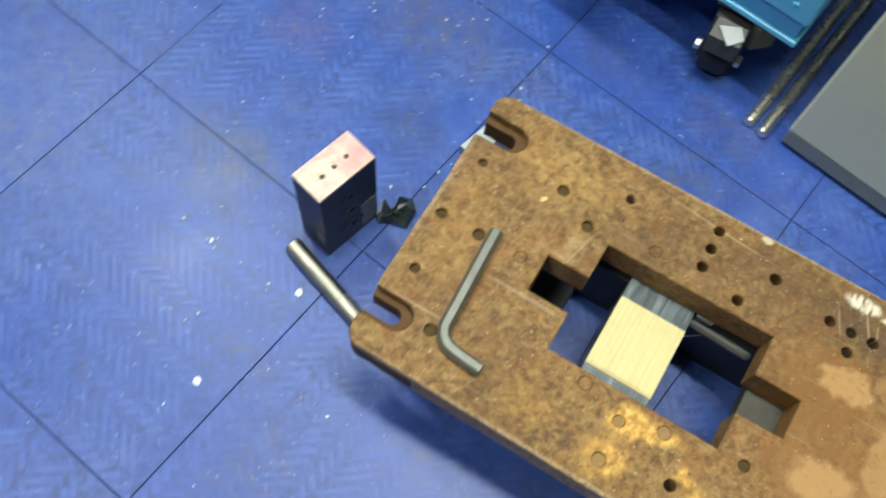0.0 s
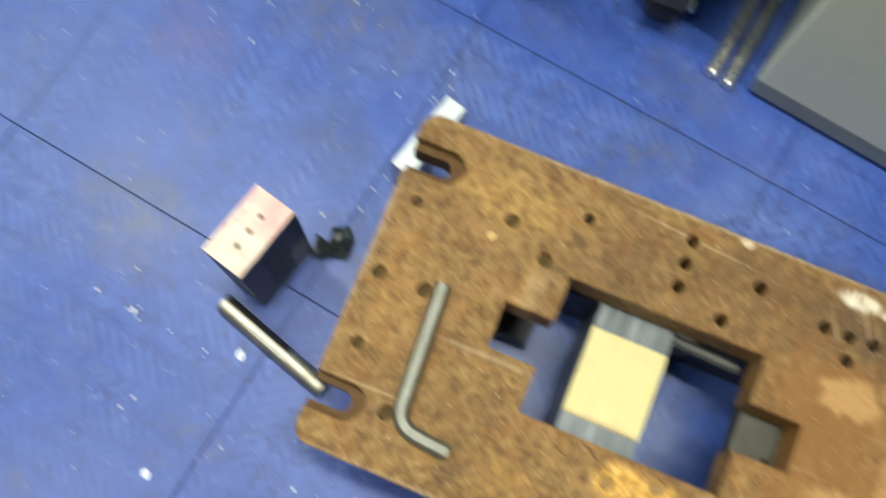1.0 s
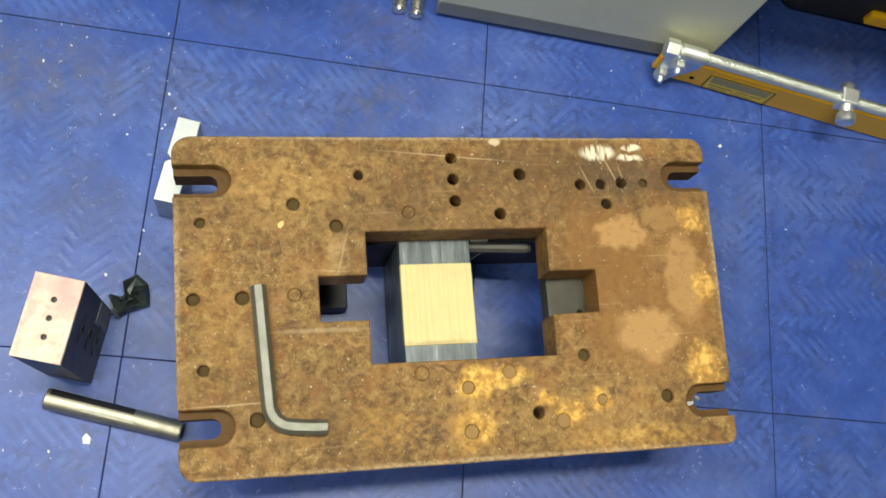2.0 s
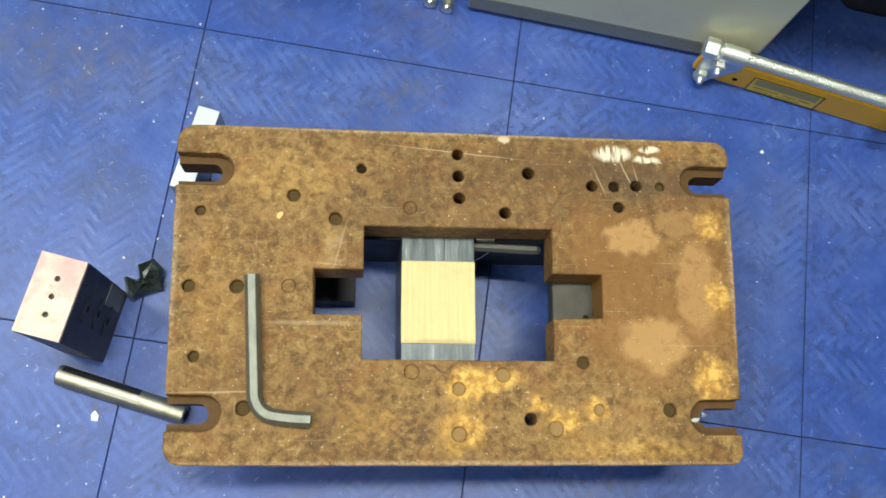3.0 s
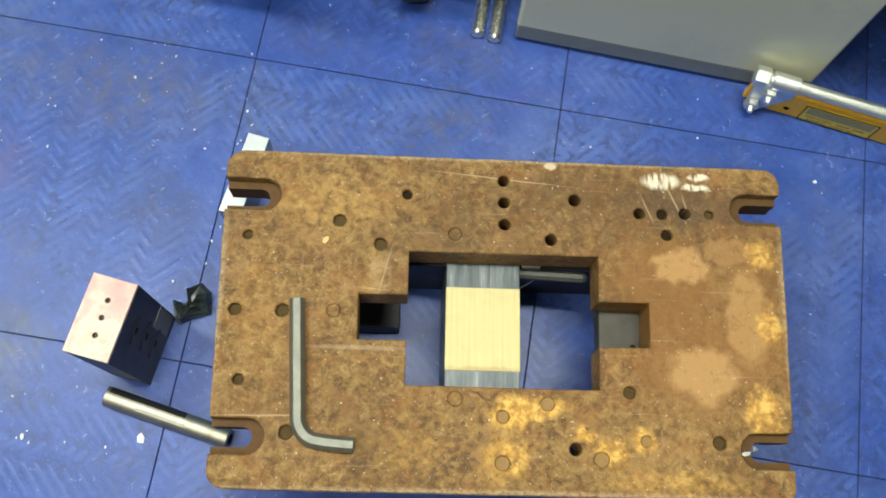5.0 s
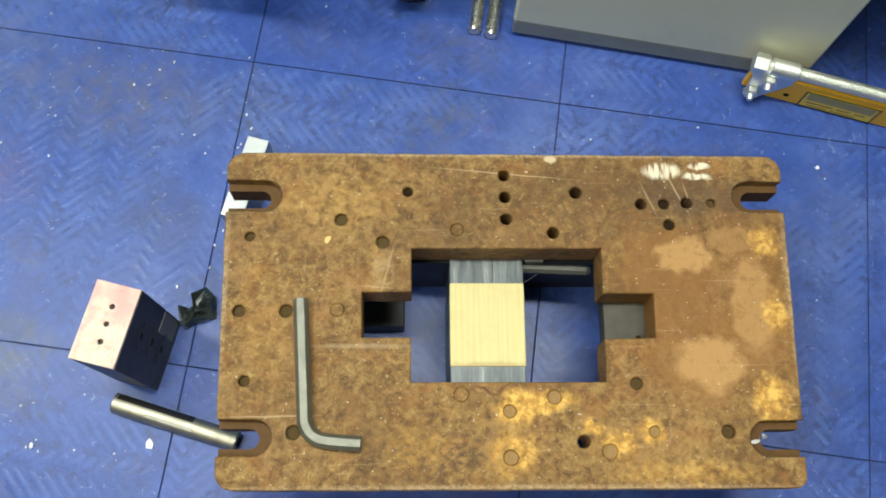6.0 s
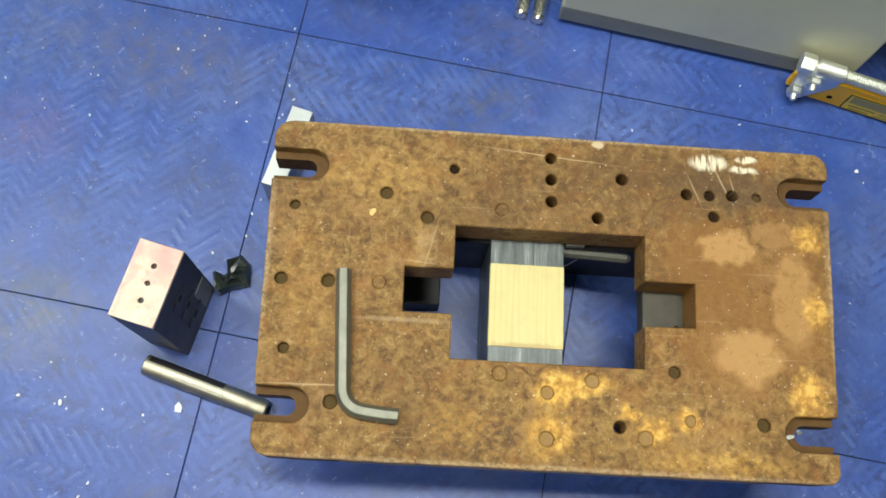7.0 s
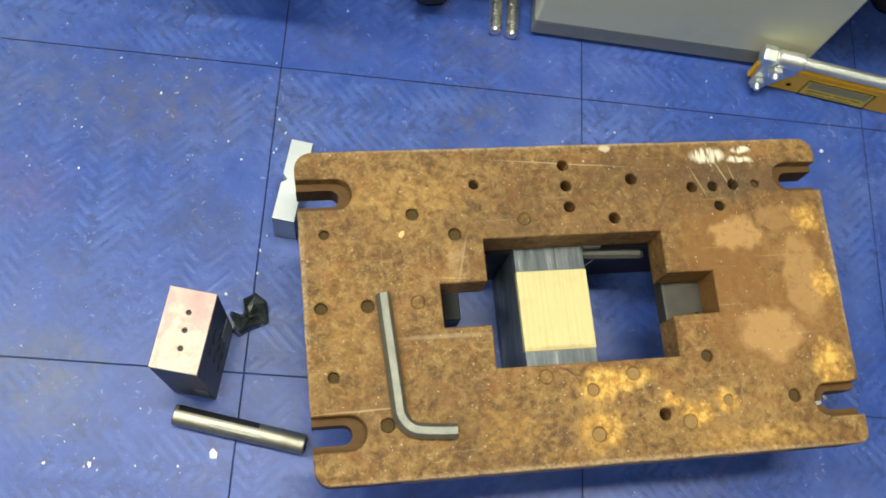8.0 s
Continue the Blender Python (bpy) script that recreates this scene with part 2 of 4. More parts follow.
def floor_material():
    k = Mat("blue_rubber", 0.4, 0.0, 0.48)
    info = k.t.nodes.new("ShaderNodeObjectInfo")
    geo = k.t.nodes.new("ShaderNodeNewGeometry").outputs["Position"]
    a = k.noise(5.0, 5, 0.65, geo)
    b = k.noise(38, 5, 0.7, geo)
    f = k.noise(240, 4, 0.7, geo)
    c = k.ramp(b, [(0.25, (0.020, 0.055, 0.228)), (0.5, (0.034, 0.081, 0.320)), (0.75, (0.057, 0.117, 0.405))])
    c = k.mix(k.mul(info.outputs["Random"], 0.22), c, (0.045, 0.085, 0.40))
    c = k.mix(k.mul(k.mask(a, 0.5, 0.72), 0.5), c, (0.12, 0.17, 0.38))
    # tread crests paler, grooves darker, in patches: scuffs, dirt and relief shading painted together
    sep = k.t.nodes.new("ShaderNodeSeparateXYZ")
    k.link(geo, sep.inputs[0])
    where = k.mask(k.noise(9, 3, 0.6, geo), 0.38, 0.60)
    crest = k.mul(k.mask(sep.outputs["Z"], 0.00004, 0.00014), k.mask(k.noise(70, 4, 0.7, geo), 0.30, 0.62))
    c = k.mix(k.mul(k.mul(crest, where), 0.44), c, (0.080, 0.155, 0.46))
    low = k.mul(k.mask(sep.outputs["Z"], 0.00007, 0.00002), k.mask(k.noise(90, 4, 0.7, geo), 0.46, 0.60))
    c = k.mix(k.mul(k.mul(low, where), 0.75), c, (0.024, 0.046, 0.155))
    # brownish trodden-in dirt
    dirt = k.mul(k.mask(k.noise(7.5, 5, 0.7, geo), 0.52, 0.70), k.mask(k.noise(60, 4, 0.7, geo), 0.35, 0.6))
    c = k.mix(k.mul(dirt, 0.6), c, (0.085, 0.095, 0.15))
    red = k.mul(k.mask(k.noise(6.0, 3, 0.6, geo, 1.0), 0.66, 0.76), k.mask(b, 0.4, 0.6))
    c = k.mix(k.mul(red, 0.2), c, (0.17, 0.075, 0.12))
    gw = k.wobble(22, 0.07, geo)
    patchy = k.mask(k.noise(55, 5, 0.75, geo), 0.32, 0.62)
    # stains, then two wide pale patches painting the sheen on the left floor
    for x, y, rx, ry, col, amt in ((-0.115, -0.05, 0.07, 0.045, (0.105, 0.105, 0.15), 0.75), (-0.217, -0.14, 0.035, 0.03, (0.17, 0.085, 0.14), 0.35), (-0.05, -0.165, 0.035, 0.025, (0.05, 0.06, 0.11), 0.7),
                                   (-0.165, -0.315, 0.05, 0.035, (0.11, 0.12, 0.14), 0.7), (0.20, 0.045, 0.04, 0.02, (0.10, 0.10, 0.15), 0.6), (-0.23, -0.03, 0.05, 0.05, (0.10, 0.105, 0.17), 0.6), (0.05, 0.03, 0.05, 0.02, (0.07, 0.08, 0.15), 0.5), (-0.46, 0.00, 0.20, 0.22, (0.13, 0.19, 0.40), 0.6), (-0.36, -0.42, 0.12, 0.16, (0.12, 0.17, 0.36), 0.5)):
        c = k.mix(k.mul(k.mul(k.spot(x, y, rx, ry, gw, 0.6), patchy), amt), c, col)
    # pale scuffs
    scuff = k.mask(k.noise(95, 3, 0.55, geo, 2.2), 0.655, 0.73)
    c = k.mix(k.mul(scuff, 0.36), c, (0.34, 0.42, 0.74))
    c = k.mix(k.mul(k.mask(f, 0.66, 0.78), 0.3), c, (0.26, 0.34, 0.70))
    c = k.mix(k.mul(k.mask(k.noise(170, 2, 0.5, geo), 0.72, 0.78), 0.7), c, (0.02, 0.03, 0.10))
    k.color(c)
    k.rough(k.mul(b, k.mask(a, 0.3, 0.7), "ADD"), 0.22, 0.39)
    k.bump(k.mul(k.mul(b, 0.6), k.mul(f, 0.4), "ADD"), 0.35, 0.0012)
    return k.m


def steel(name, base=(0.55, 0.54, 0.50), rough=0.32, dark=0.35, grain=(30, 600, 600)):
    k = Mat(name, rough, 1.0)
    g = k.noise(1.0, 3, 0.6, k.stretch(*grain))
    s = k.noise(60, 4, 0.7)
    c = k.mix(k.mul(k.mask(s, 0.45, 0.75), dark), base, tuple(v * 0.45 for v in base))
    k.color(c)
    k.rough(g, rough * 0.7, rough * 1.4)
    k.bump(g, 0.12, 0.0003)
    return k.m


def painted(name, base, rough=0.4, wear=(0.3, 0.3, 0.3), amount=0.25, scale=45):
    k = Mat(name, rough)
    n = k.noise(scale, 5, 0.7)
    c = k.mix(k.mul(k.mask(n, 0.52, 0.75), amount), base, wear)
    c = k.mix(k.mul(k.mask(k.noise(scale * 9, 3), 0.68, 0.78), amount), c, tuple(v * 0.5 for v in base))
    k.color(c)
    k.rough(n, rough * 0.75, rough * 1.3)
    k.bump(k.noise(scale * 12, 3), 0.08, 0.0004)
    return k.m


def wood_material():
    k = Mat("pale_wood", 0.55)
    g = k.noise(1.0, 4, 0.65, k.stretch(420, 9, 60))
    c = k.ramp(g, [(0.2, (0.60, 0.505, 0.20)), (0.5, (0.685, 0.595, 0.255)), (0.8, (0.73, 0.655, 0.32))])
    c = k.mix(k.mul(k.mask(k.noise(45, 5, 0.7), 0.50, 0.68), 0.35), c, (0.60, 0.43, 0.19))
    c = k.mix(k.mul(k.spot(0.0, -0.0325, 0.03, 0.0022, k.wobble(150, 0.006), 0.6), 0.6), c, (0.42, 0.27, 0.11))
    c = k.mix(k.mul(k.mask(k.noise(130, 2), 0.74, 0.78), 0.8), c, (0.25, 0.16, 0.08))
    k.color(c)
    k.bump(g, 0.2, 0.0004)
    return k.m


def packing_material():
    k = Mat("scraped_grey_steel", 0.42, 0.15)
    g = k.noise(1.0, 4, 0.7, k.stretch(190, 14, 80))
    c = k.ramp(g, [(0.28, (0.036, 0.046, 0.047)), (0.45, (0.080, 0.097, 0.098)), (0.60, (0.155, 0.178, 0.176)), (0.76, (0.40, 0.42, 0.40))])
    k.color(c)
    k.bump(g, 0.25, 0.0004)
    return k.m


def die_top_material():
    k = Mat("pink_worn_face", 0.45, 0.1)
    n = k.noise(55, 4, 0.6)
    w = k.wobble(70, 0.02)
    c = k.ramp(k.noise(160, 5, 0.7), [(0.3, (0.55, 0.40, 0.28)), (0.5, (0.70, 0.58, 0.43)), (0.75, (0.80, 0.72, 0.57))])
    for x, y, rx, ry, a in ((0.008, 0.018, 0.011, 0.016, 0.8), (-0.015, 0.008, 0.004, 0.03, 0.6), (0.013, -0.02, 0.006, 0.014, 0.35), (-0.006, 0.024, 0.012, 0.007, 0.5)):
        c = k.mix(k.mul(k.spot(x, y, rx, ry, w, 0.5), a), c, (0.68, 0.30, 0.27))
    c = k.mix(k.mul(k.spot(-0.003, -0.014, 0.006, 0.007, w, 0.5), 0.5), c, (0.45, 0.38, 0.25))
    c = k.mix(k.mul(k.mask(n, 0.56, 0.72), 0.4), c, (0.60, 0.34, 0.27))
    c = k.mix(k.mul(k.mask(k.noise(240, 3), 0.64, 0.72), 0.5), c, (0.32, 0.22, 0.13))
    k.color(c)
    k.bump(n, 0.1, 0.0004)
    return k.m


def plain(name, base, rough=0.5, metal=0.0, scale=60, vary=0.3, spec=0.5):
    k = Mat(name, rough, metal, spec)
    n = k.noise(scale, 4, 0.65)
    k.color(k.mix(k.mul(n, vary * 1.6), base, tuple(v * 0.45 for v in base)))
    k.rough(n, rough * 0.8, min(1.0, rough * 1.25))
    k.bump(k.noise(scale * 6, 3), 0.12, 0.0004)
    return k.m


def joint_material():
    """Dark dirt in the joints, packed with pale dust here and there."""
    k = Mat("joint_dirt", 0.85)
    c = k.ramp(k.noise(9, 4, 0.7), [(0.35, (0.006, 0.008, 0.024)), (0.58, (0.010, 0.015, 0.045)), (0.74, (0.040, 0.065, 0.170))])
    c = k.mix(k.mul(k.mask(k.noise(160, 3), 0.55, 0.7), 0.5), c, (0.012, 0.014, 0.030))
    c = k.mix(k.mul(k.spot(0.30, -0.01, 0.35, 0.05, k.wobble(20, 0.02), 0.4), 0.3), c, (0.010, 0.012, 0.035))
    k.color(c)
    k.bump(k.noise(300, 3), 0.3, 0.0006)
    return k.m


RUST = rust_material()
SLOT_SHADE = plain("slot_shade_brown", (0.155, 0.082, 0.026), 0.65, 0.0, 140, 0.6, 0.2)
RAIL = plain("dull_rail_steel", (0.125, 0.125, 0.105), 0.5, 0.3, 120, 0.6)
CAP = plain("mottled_steel", (0.088, 0.080, 0.054), 0.52, 0.2, 45, 0.8)
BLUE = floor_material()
GROUT = joint_material()
HOODMETAL = plain("hood_metal", (0.50, 0.51, 0.48), 0.5)
KEY = plain("hex_key_steel", (0.235, 0.236, 0.185), 0.45, 0.52, 120, 0.55)
PIN = steel("pin_steel", (0.46, 0.43, 0.335), 0.47, 0.55)
PINFLAT = plain("milled_flat", (0.44, 0.42, 0.335), 0.55, 0.45, 90, 0.5)
GROUND = steel("ground_steel", (0.50, 0.51, 0.48), 0.45, 0.15)
ZINC = steel("zinc_plate", (0.90, 0.92, 0.85), 0.46, 0.25)
ROD = steel("rod_steel", (0.78, 0.76, 0.67), 0.27, 0.35, (200, 200, 200))
FORK = plain("olive_steel", (0.165, 0.160, 0.115), 0.45, 0.3, 60, 0.5)
SUPPORT = plain("support_steel", (0.085, 0.082, 0.07), 0.5, 0.3, 90, 0.35)
WOOD = wood_material()
PACK = packing_material()
DIETOP = die_top_material()
BLACK = plain("black_steel_shade", (0.016, 0.015, 0.016), 0.45, 0.0)
DIEPATCH = plain("pale_patch", (0.20, 0.20, 0.17), 0.5, 0.2)
HOLE = plain("hole_dirt_shade", (0.032, 0.019, 0.009), 0.9, 0.0, 400, 0.5, 0.1)
PLUG = plain("plug_rust", (0.115, 0.075, 0.027), 0.8, 0.0, 500, 0.55, 0.15)
OCHRE = plain("ochre_plug", (0.34, 0.20, 0.06), 0.7, 0.0, 300)
CHIP = plain("pale_yellow_rust", (0.80, 0.58, 0.20), 0.7, 0.0, 300, 0.2)
SCRAP = plain("dark_scrap", (0.035, 0.045, 0.042), 0.28, 0.0, 120)
GREY = painted("grey_paint", (0.80, 0.81, 0.57), 0.24, (0.47, 0.49, 0.40), 0.25, 12)
PLINTH = painted("dark_grey_paint", (0.27, 0.285, 0.245), 0.4, (0.12, 0.12, 0.12), 0.3, 40)
YELLOW = painted("yellow_paint", (0.98, 0.53, 0.012), 0.32, (0.90, 0.44, 0.015), 0.3, 60)
LABEL = plain("yellow_label", (0.95, 0.72, 0.07), 0.35, 0.0, 90, 0.12)
LABELDARK = plain("label_print", (0.05, 0.04, 0.03), 0.5)
LABELPRINT = plain("label_lines", (0.34, 0.24, 0.06), 0.5)
LABELGREY = plain("label_grey", (0.46, 0.39, 0.15), 0.4)
SKY = painted("light_blue_paint", (0.19, 0.62, 0.88), 0.32, (0.06, 0.25, 0.5), 0.3, 30)
RUBBER = plain("black_rubber", (0.020, 0.020, 0.022), 0.55)
FLAKE = plain("white_flake", (0.82, 0.85, 0.86), 0.5, 0.0, 80, 0.1)
WHITE = plain("wall_paint", (0.10, 0.10, 0.10), 0.7, 0.0, 3, 0.1)
CEIL = plain("ceiling_paint", (0.16, 0.16, 0.158), 0.8, 0.0, 3, 0.1)
MAGENTA = plain("magenta_plastic", (0.35, 0.01, 0.16), 0.4)
glow = bpy.data.materials.new("lamp_diffuser")
glow.use_nodes = True
glow.node_tree.nodes["Principled BSDF"].inputs["Emission Color"].default_value = (1, 0.97, 0.9, 1)
glow.node_tree.nodes["Principled BSDF"].inputs["Emission Strength"].default_value = 6.0


# ---- mesh helpers ----
def finish(bm, name, mat, smooth=False):
    bmesh.ops.recalc_face_normals(bm, faces=bm.faces[:])
    me = bpy.data.meshes.new(name)
    bm.to_mesh(me)
    bm.free()
    for m in mat if isinstance(mat, (list, tuple)) else [mat]:
        me.materials.append(m)
    if smooth:
        for p in me.polygons:
            p.use_smooth = True
        me.set_sharp_from_angle(angle=radians(38))
    return me


def part(name, bm, material, parent=None, label="", m=None, smooth=False):
    ob = new(name, finish(bm, name, material, smooth))
    if parent:
        ob.parent = parent
    if m is not None:
        ob.matrix_basis = m
    return tagged(ob, label)


def empty(name, m, label, category, group="", kind=""):
    ob = new(name)
    ob.empty_display_size = 0.02
    ob.matrix_basis = m
    return tagged(ob, label, category, group, kind)


def box(x0, x1, y0, y1, z0, z1, bevel=0.0, segs=2, bm=None):
    own = bmesh.new()
    bmesh.ops.create_cube(own, size=1.0)
    for v in own.verts:
        v.co = Vector(((x0 + x1) / 2 + v.co.x * (x1 - x0), (y0 + y1) / 2 + v.co.y * (y1 - y0), (z0 + z1) / 2 + v.co.z * (z1 - z0)))
    if bevel:
        bmesh.ops.bevel(own, geom=own.edges[:], offset=bevel, segments=segs, affect="EDGES", profile=0.5)
    if bm is None:
        return own
    me = bpy.data.meshes.new("t")
    own.to_mesh(me)
    own.free()
    bm.from_mesh(me)
    bpy.data.meshes.remove(me)
    return bm


def sweep(points, radius, n=6, phase=0.0, bm=None, taper=None):
    """A bar of n sides along a line of points."""
    bm = bm or bmesh.new()
    pts = [Vector(p) for p in points]
    rings, up = [], Vector((0, 0, 1))
    for i, p in enumerate(pts):
        d = (pts[min(i + 1, len(pts) - 1)] - pts[max(i - 1, 0)]).normalized()
        side = d.cross(up)
        side = side.normalized() if side.length > 1e-4 else Vector((1, 0, 0))
        top = side.cross(d).normalized()
        r = radius * (taper[i] if taper else 1)
        rings.append([bm.verts.new(p + r * (math.cos(a) * side + math.sin(a) * top)) for a in (phase + 2 * math.pi * j / n for j in range(n))])
    for a, b in zip(rings, rings[1:]):
        for j in range(n):
            bm.faces.new((a[j], a[(j + 1) % n], b[(j + 1) % n], b[j]))
    bm.faces.new(rings[0])
    bm.faces.new(rings[-1])
    return bm


def lathe(profile, n=24, bm=None, m=None):
    """Turned body round z from (radius, height) pairs; closed at both ends."""
    bm = bm or bmesh.new()
    m = m or Matrix()
    rings = [[bm.verts.new(m @ Vector((r * math.cos(2 * math.pi * j / n), r * math.sin(2 * math.pi * j / n), z))) for j in range(n)] for r, z in profile]
    for a, b in zip(rings, rings[1:]):
        for j in range(n):
            bm.faces.new((a[j], a[(j + 1) % n], b[(j + 1) % n], b[j]))
    bm.faces.new(rings[0])
    bm.faces.new(rings[-1])
    return bm


def circle(x, y, r, n=20):
    return [(x + r * math.cos(2 * math.pi * i / n), y + r * math.sin(2 * math.pi * i / n)) for i in range(n)]


def offset(loop, d):
    """Moves a counter-clockwise loop inwards by d (outwards for minus)."""
    out, n = [], len(loop)
    for i in range(n):
        a, b, c = Vector(loop[i - 1]), Vector(loop[i]), Vector(loop[(i + 1) % n])
        e, f = (b - a).normalized(), (c - b).normalized()
        n1, n2 = Vector((-e.y, e.x)), Vector((-f.y, f.x))
        k = n1 + n2
        k = k / max(0.4, k.length_squared / 2) if k.length > 1e-6 else n1
        out.append(tuple(b + k * d))
    return out


def prism(bm, outer, holes, z0, z1, chamfer=0.0):
    """A slab with holes; its upper edges are broken by the chamfer."""
    tops, bottoms = [], []
    for sign, loop in [(1, outer)] + [(-1, h) for h in holes]:
        levels = [(loop, z0), (loop, z1 - chamfer)] + ([(offset(loop, sign * chamfer), z1)] if chamfer else [])
        rings = [[bm.verts.new((x, y, z)) for x, y in lp] for lp, z in levels]
        n = len(loop)
        for a, b in zip(rings, rings[1:]):
            for j in range(n):
                bm.faces.new((a[j], a[(j + 1) % n], b[(j + 1) % n], b[j]))
        tops.append(rings[-1])
        bottoms.append(rings[0])
    for group in (tops, bottoms):
        edges = []
        for ring in group:
            for j in range(len(ring)):
                e = bm.edges.get((ring[j], ring[(j + 1) % len(ring)])) or bm.edges.new((ring[j], ring[(j + 1) % len(ring)]))
                edges.append(e)
        bmesh.ops.triangle_fill(bm, use_beauty=True, use_dissolve=False, edges=edges)
    return bm


def hexagon(bm, m, flats, z0, z1):
    """A hexagonal nut or head with broken corners."""
    r = flats / math.sqrt(3)
    h = z1 - z0
    return lathe([(r * 0.9, z0), (r, z0 + h * 0.12), (r, z1 - h * 0.12), (r * 0.88, z1)], 6, bm, m)


def thread(r, z0, z1, pitch, n=20):
    prof, z = [(r * 0.8, z0)], z0 + pitch * 0.6
    while z < z1 - pitch:
        prof += [(r, z + pitch * 0.15), (r, z + pitch * 0.35), (r * 0.78, z + pitch * 0.65), (r * 0.78, z + pitch * 0.85)]
        z += pitch
    return prof + [(r, z1)]


# ---- the room ----
X0, X1, Y0, Y1, HIGH = ROOM
for nm, b in (("wall_west", (X0 - 0.1, X0, Y0, Y1, -0.02, HIGH)), ("wall_east", (X1, X1 + 0.1, Y0, Y1, -0.02, HIGH)),
              ("wall_south", (X0 - 0.1, X1 + 0.1, Y0 - 0.1, Y0, -0.02, HIGH)), ("wall_north", (X0 - 0.1, X1 + 0.1, Y1, Y1 + 0.1, -0.02, HIGH))):
    tagged(part(nm, box(*b), WHITE), "plain dull painted workshop wall", "wall", kind="structure")
tagged(part("ceiling", box(X0 - 0.1, X1 + 0.1, Y0 - 0.1, Y1 + 0.1, HIGH, HIGH + 0.1), CEIL), "plain grey workshop ceiling", "ceiling", kind="structure")
floor = tagged(part("floor", box(X0, X1, Y0, Y1, -0.06, -0.0009), GROUT), "blue rubber tile floor with raised tread bars and dark joints", "floor", kind="structure")


def ceiling_light():
    ob = empty("ceiling_light", pose(0, 0, 0), "long white fluorescent ceiling light with glowing diffuser", "lamp", "ceiling lights")
    part("housing", box(-0.62, 0.62, -0.08, 0.08, -0.05, 0.0, 0.006), CEIL, ob)
    part("diffuser", box(-0.6, 0.6, -0.06, 0.06, -0.058, -0.0505, 0.003), glow, ob)
    return ob


first = ceiling_light()
for i, (x, y, turn, watts, tone) in enumerate(FIXTURES):
    m = pose(x, y, HIGH - 0.002, 0, 0, turn)
    if i:
        copy_thing(first, m)
    else:
        first.matrix_basis = m
    data = bpy.data.lights.new("tube", "AREA")
    data.shape, data.size, data.size_y, data.energy, data.color = "RECTANGLE", 1.2, 0.12, watts, tone
    new("tube", data).matrix_basis = pose(x, y, HIGH - 0.075, 0, 0, turn)


# ---- the plate, in its own coordinates: x along it, y across it, z from the floor ----
PLATE = pose(0.045, -0.145, 0, 0, 0, 7.9)
ZB, ZL, ZT = 0.0985, 0.1195, 0.1297


def arc(cx, cy, r, a0, a1, n=7):
    return [(cx + r * math.cos(radians(a0 + (a1 - a0) * i / n)), cy + r * math.sin(radians(a0 + (a1 - a0) * i / n))) for i in range(n + 1)]


def plate_outline(hw, ends):
    """Counter-clockwise, with four open slots of half-width hw."""
    tl, bl, tr, br = ends
    left = lambda y: -0.0128 - 0.0245 * (y + 0.05)
    right = lambda y: 0.4215 + 0.032 * (y + 0.05)
    p = []
    p += arc(left(-0.25) + 0.013, -0.256 + 0.013, 0.013, 180, 270)
    p += arc(right(-0.25) - 0.009, -0.256 + 0.009, 0.009, 270, 360)
    p += [(right(-0.221 - hw), -0.221 - hw)] + arc(br, -0.221, hw, 270, 90, 10) + [(right(-0.221 + hw), -0.221 + hw)]
    p += [(right(-0.0345 - hw), -0.0345 - hw)] + arc(tr, -0.0345, hw, 270, 90, 10) + [(right(-0.0345 + hw), -0.0345 + hw)]
    p += arc(right(-0.01) - 0.013, -0.013, 0.013, 0, 90)
    p += arc(left(-0.01) + 0.014, -0.014, 0.014, 90, 180)
    p += [(left(-0.036 + hw), -0.036 + hw)] + arc(tl, -0.036, hw, 90, -90, 10) + [(left(-0.036 - hw), -0.036 - hw)]
    p += [(left(-0.2195 + hw), -0.2195 + hw)] + arc(bl, -0.2195, hw, 90, -90, 10) + [(left(-0.2195 - hw), -0.2195 - hw)]
    out = []
    rnd = random.Random(4)
    for a, b in zip(p, p[1:] + p[:1]):
        d = math.dist(a, b)
        n = max(1, int(d / 0.012))
        for i in range(n):
            j = 0.0003 if n > 1 else 0.0
            out.append((a[0] + (b[0] - a[0]) * i / n + rnd.uniform(-j, j), a[1] + (b[1] - a[1]) * i / n + rnd.uniform(-j, j)))
    return out


CROSS = [(0.130, -0.180), (0.274, -0.180), (0.2745, -0.148), (0.313, -0.147), (0.3135, -0.113), (0.275, -0.113), (0.2755, -0.0775), (0.130, -0.078),
         (0.130, -0.112), (0.093, -0.1125), (0.0935, -0.147), (0.130, -0.147)]
# x, y, radius in mm; through, blind, or filled by a plug that sits so deep
HOLES = [(127, -32, 4.0, 0), (202, -18, 4.6, 1), (202.5, -36, 4.6, 1), (203, -54, 4.6, 1), (239, -65, 4.7, 1), (258, -32, 4.8, 1), (309, -41, 4.5, 1), (327, -41, 4.3, 0),
         (345, -40, 4.6, 1), (364.5, -40, 3.6, 3), (330, -58, 4.4, 0), (76, -55, 5.0, 3), (7, -69, 3.9, 4), (108, -73, 5.0, 3), (165, -63, 5.0, 2), (2, -127, 4.8, 4),
         (37, -127, 5.2, 4), (75, -126, 5.0, 2), (9, -179, 4.1, 4), (46, -216, 5.3, 3), (296, -181, 4.5, 5), (255, -223, 4.7, 1), (202, -201, 5.0, 6), (235, -191, 5.4, 7),
         (167, -189, 5.4, 2), (202, -234, 5.6, 6), (274, -230, 5.6, 7), (361, -216, 5.0, 4), (307, -216, 4.2, 7)]
plate = empty("die_plate", PLATE, "heavy rust-brown steel die plate with cross-shaped opening, resting on packing blocks", "steel plate")
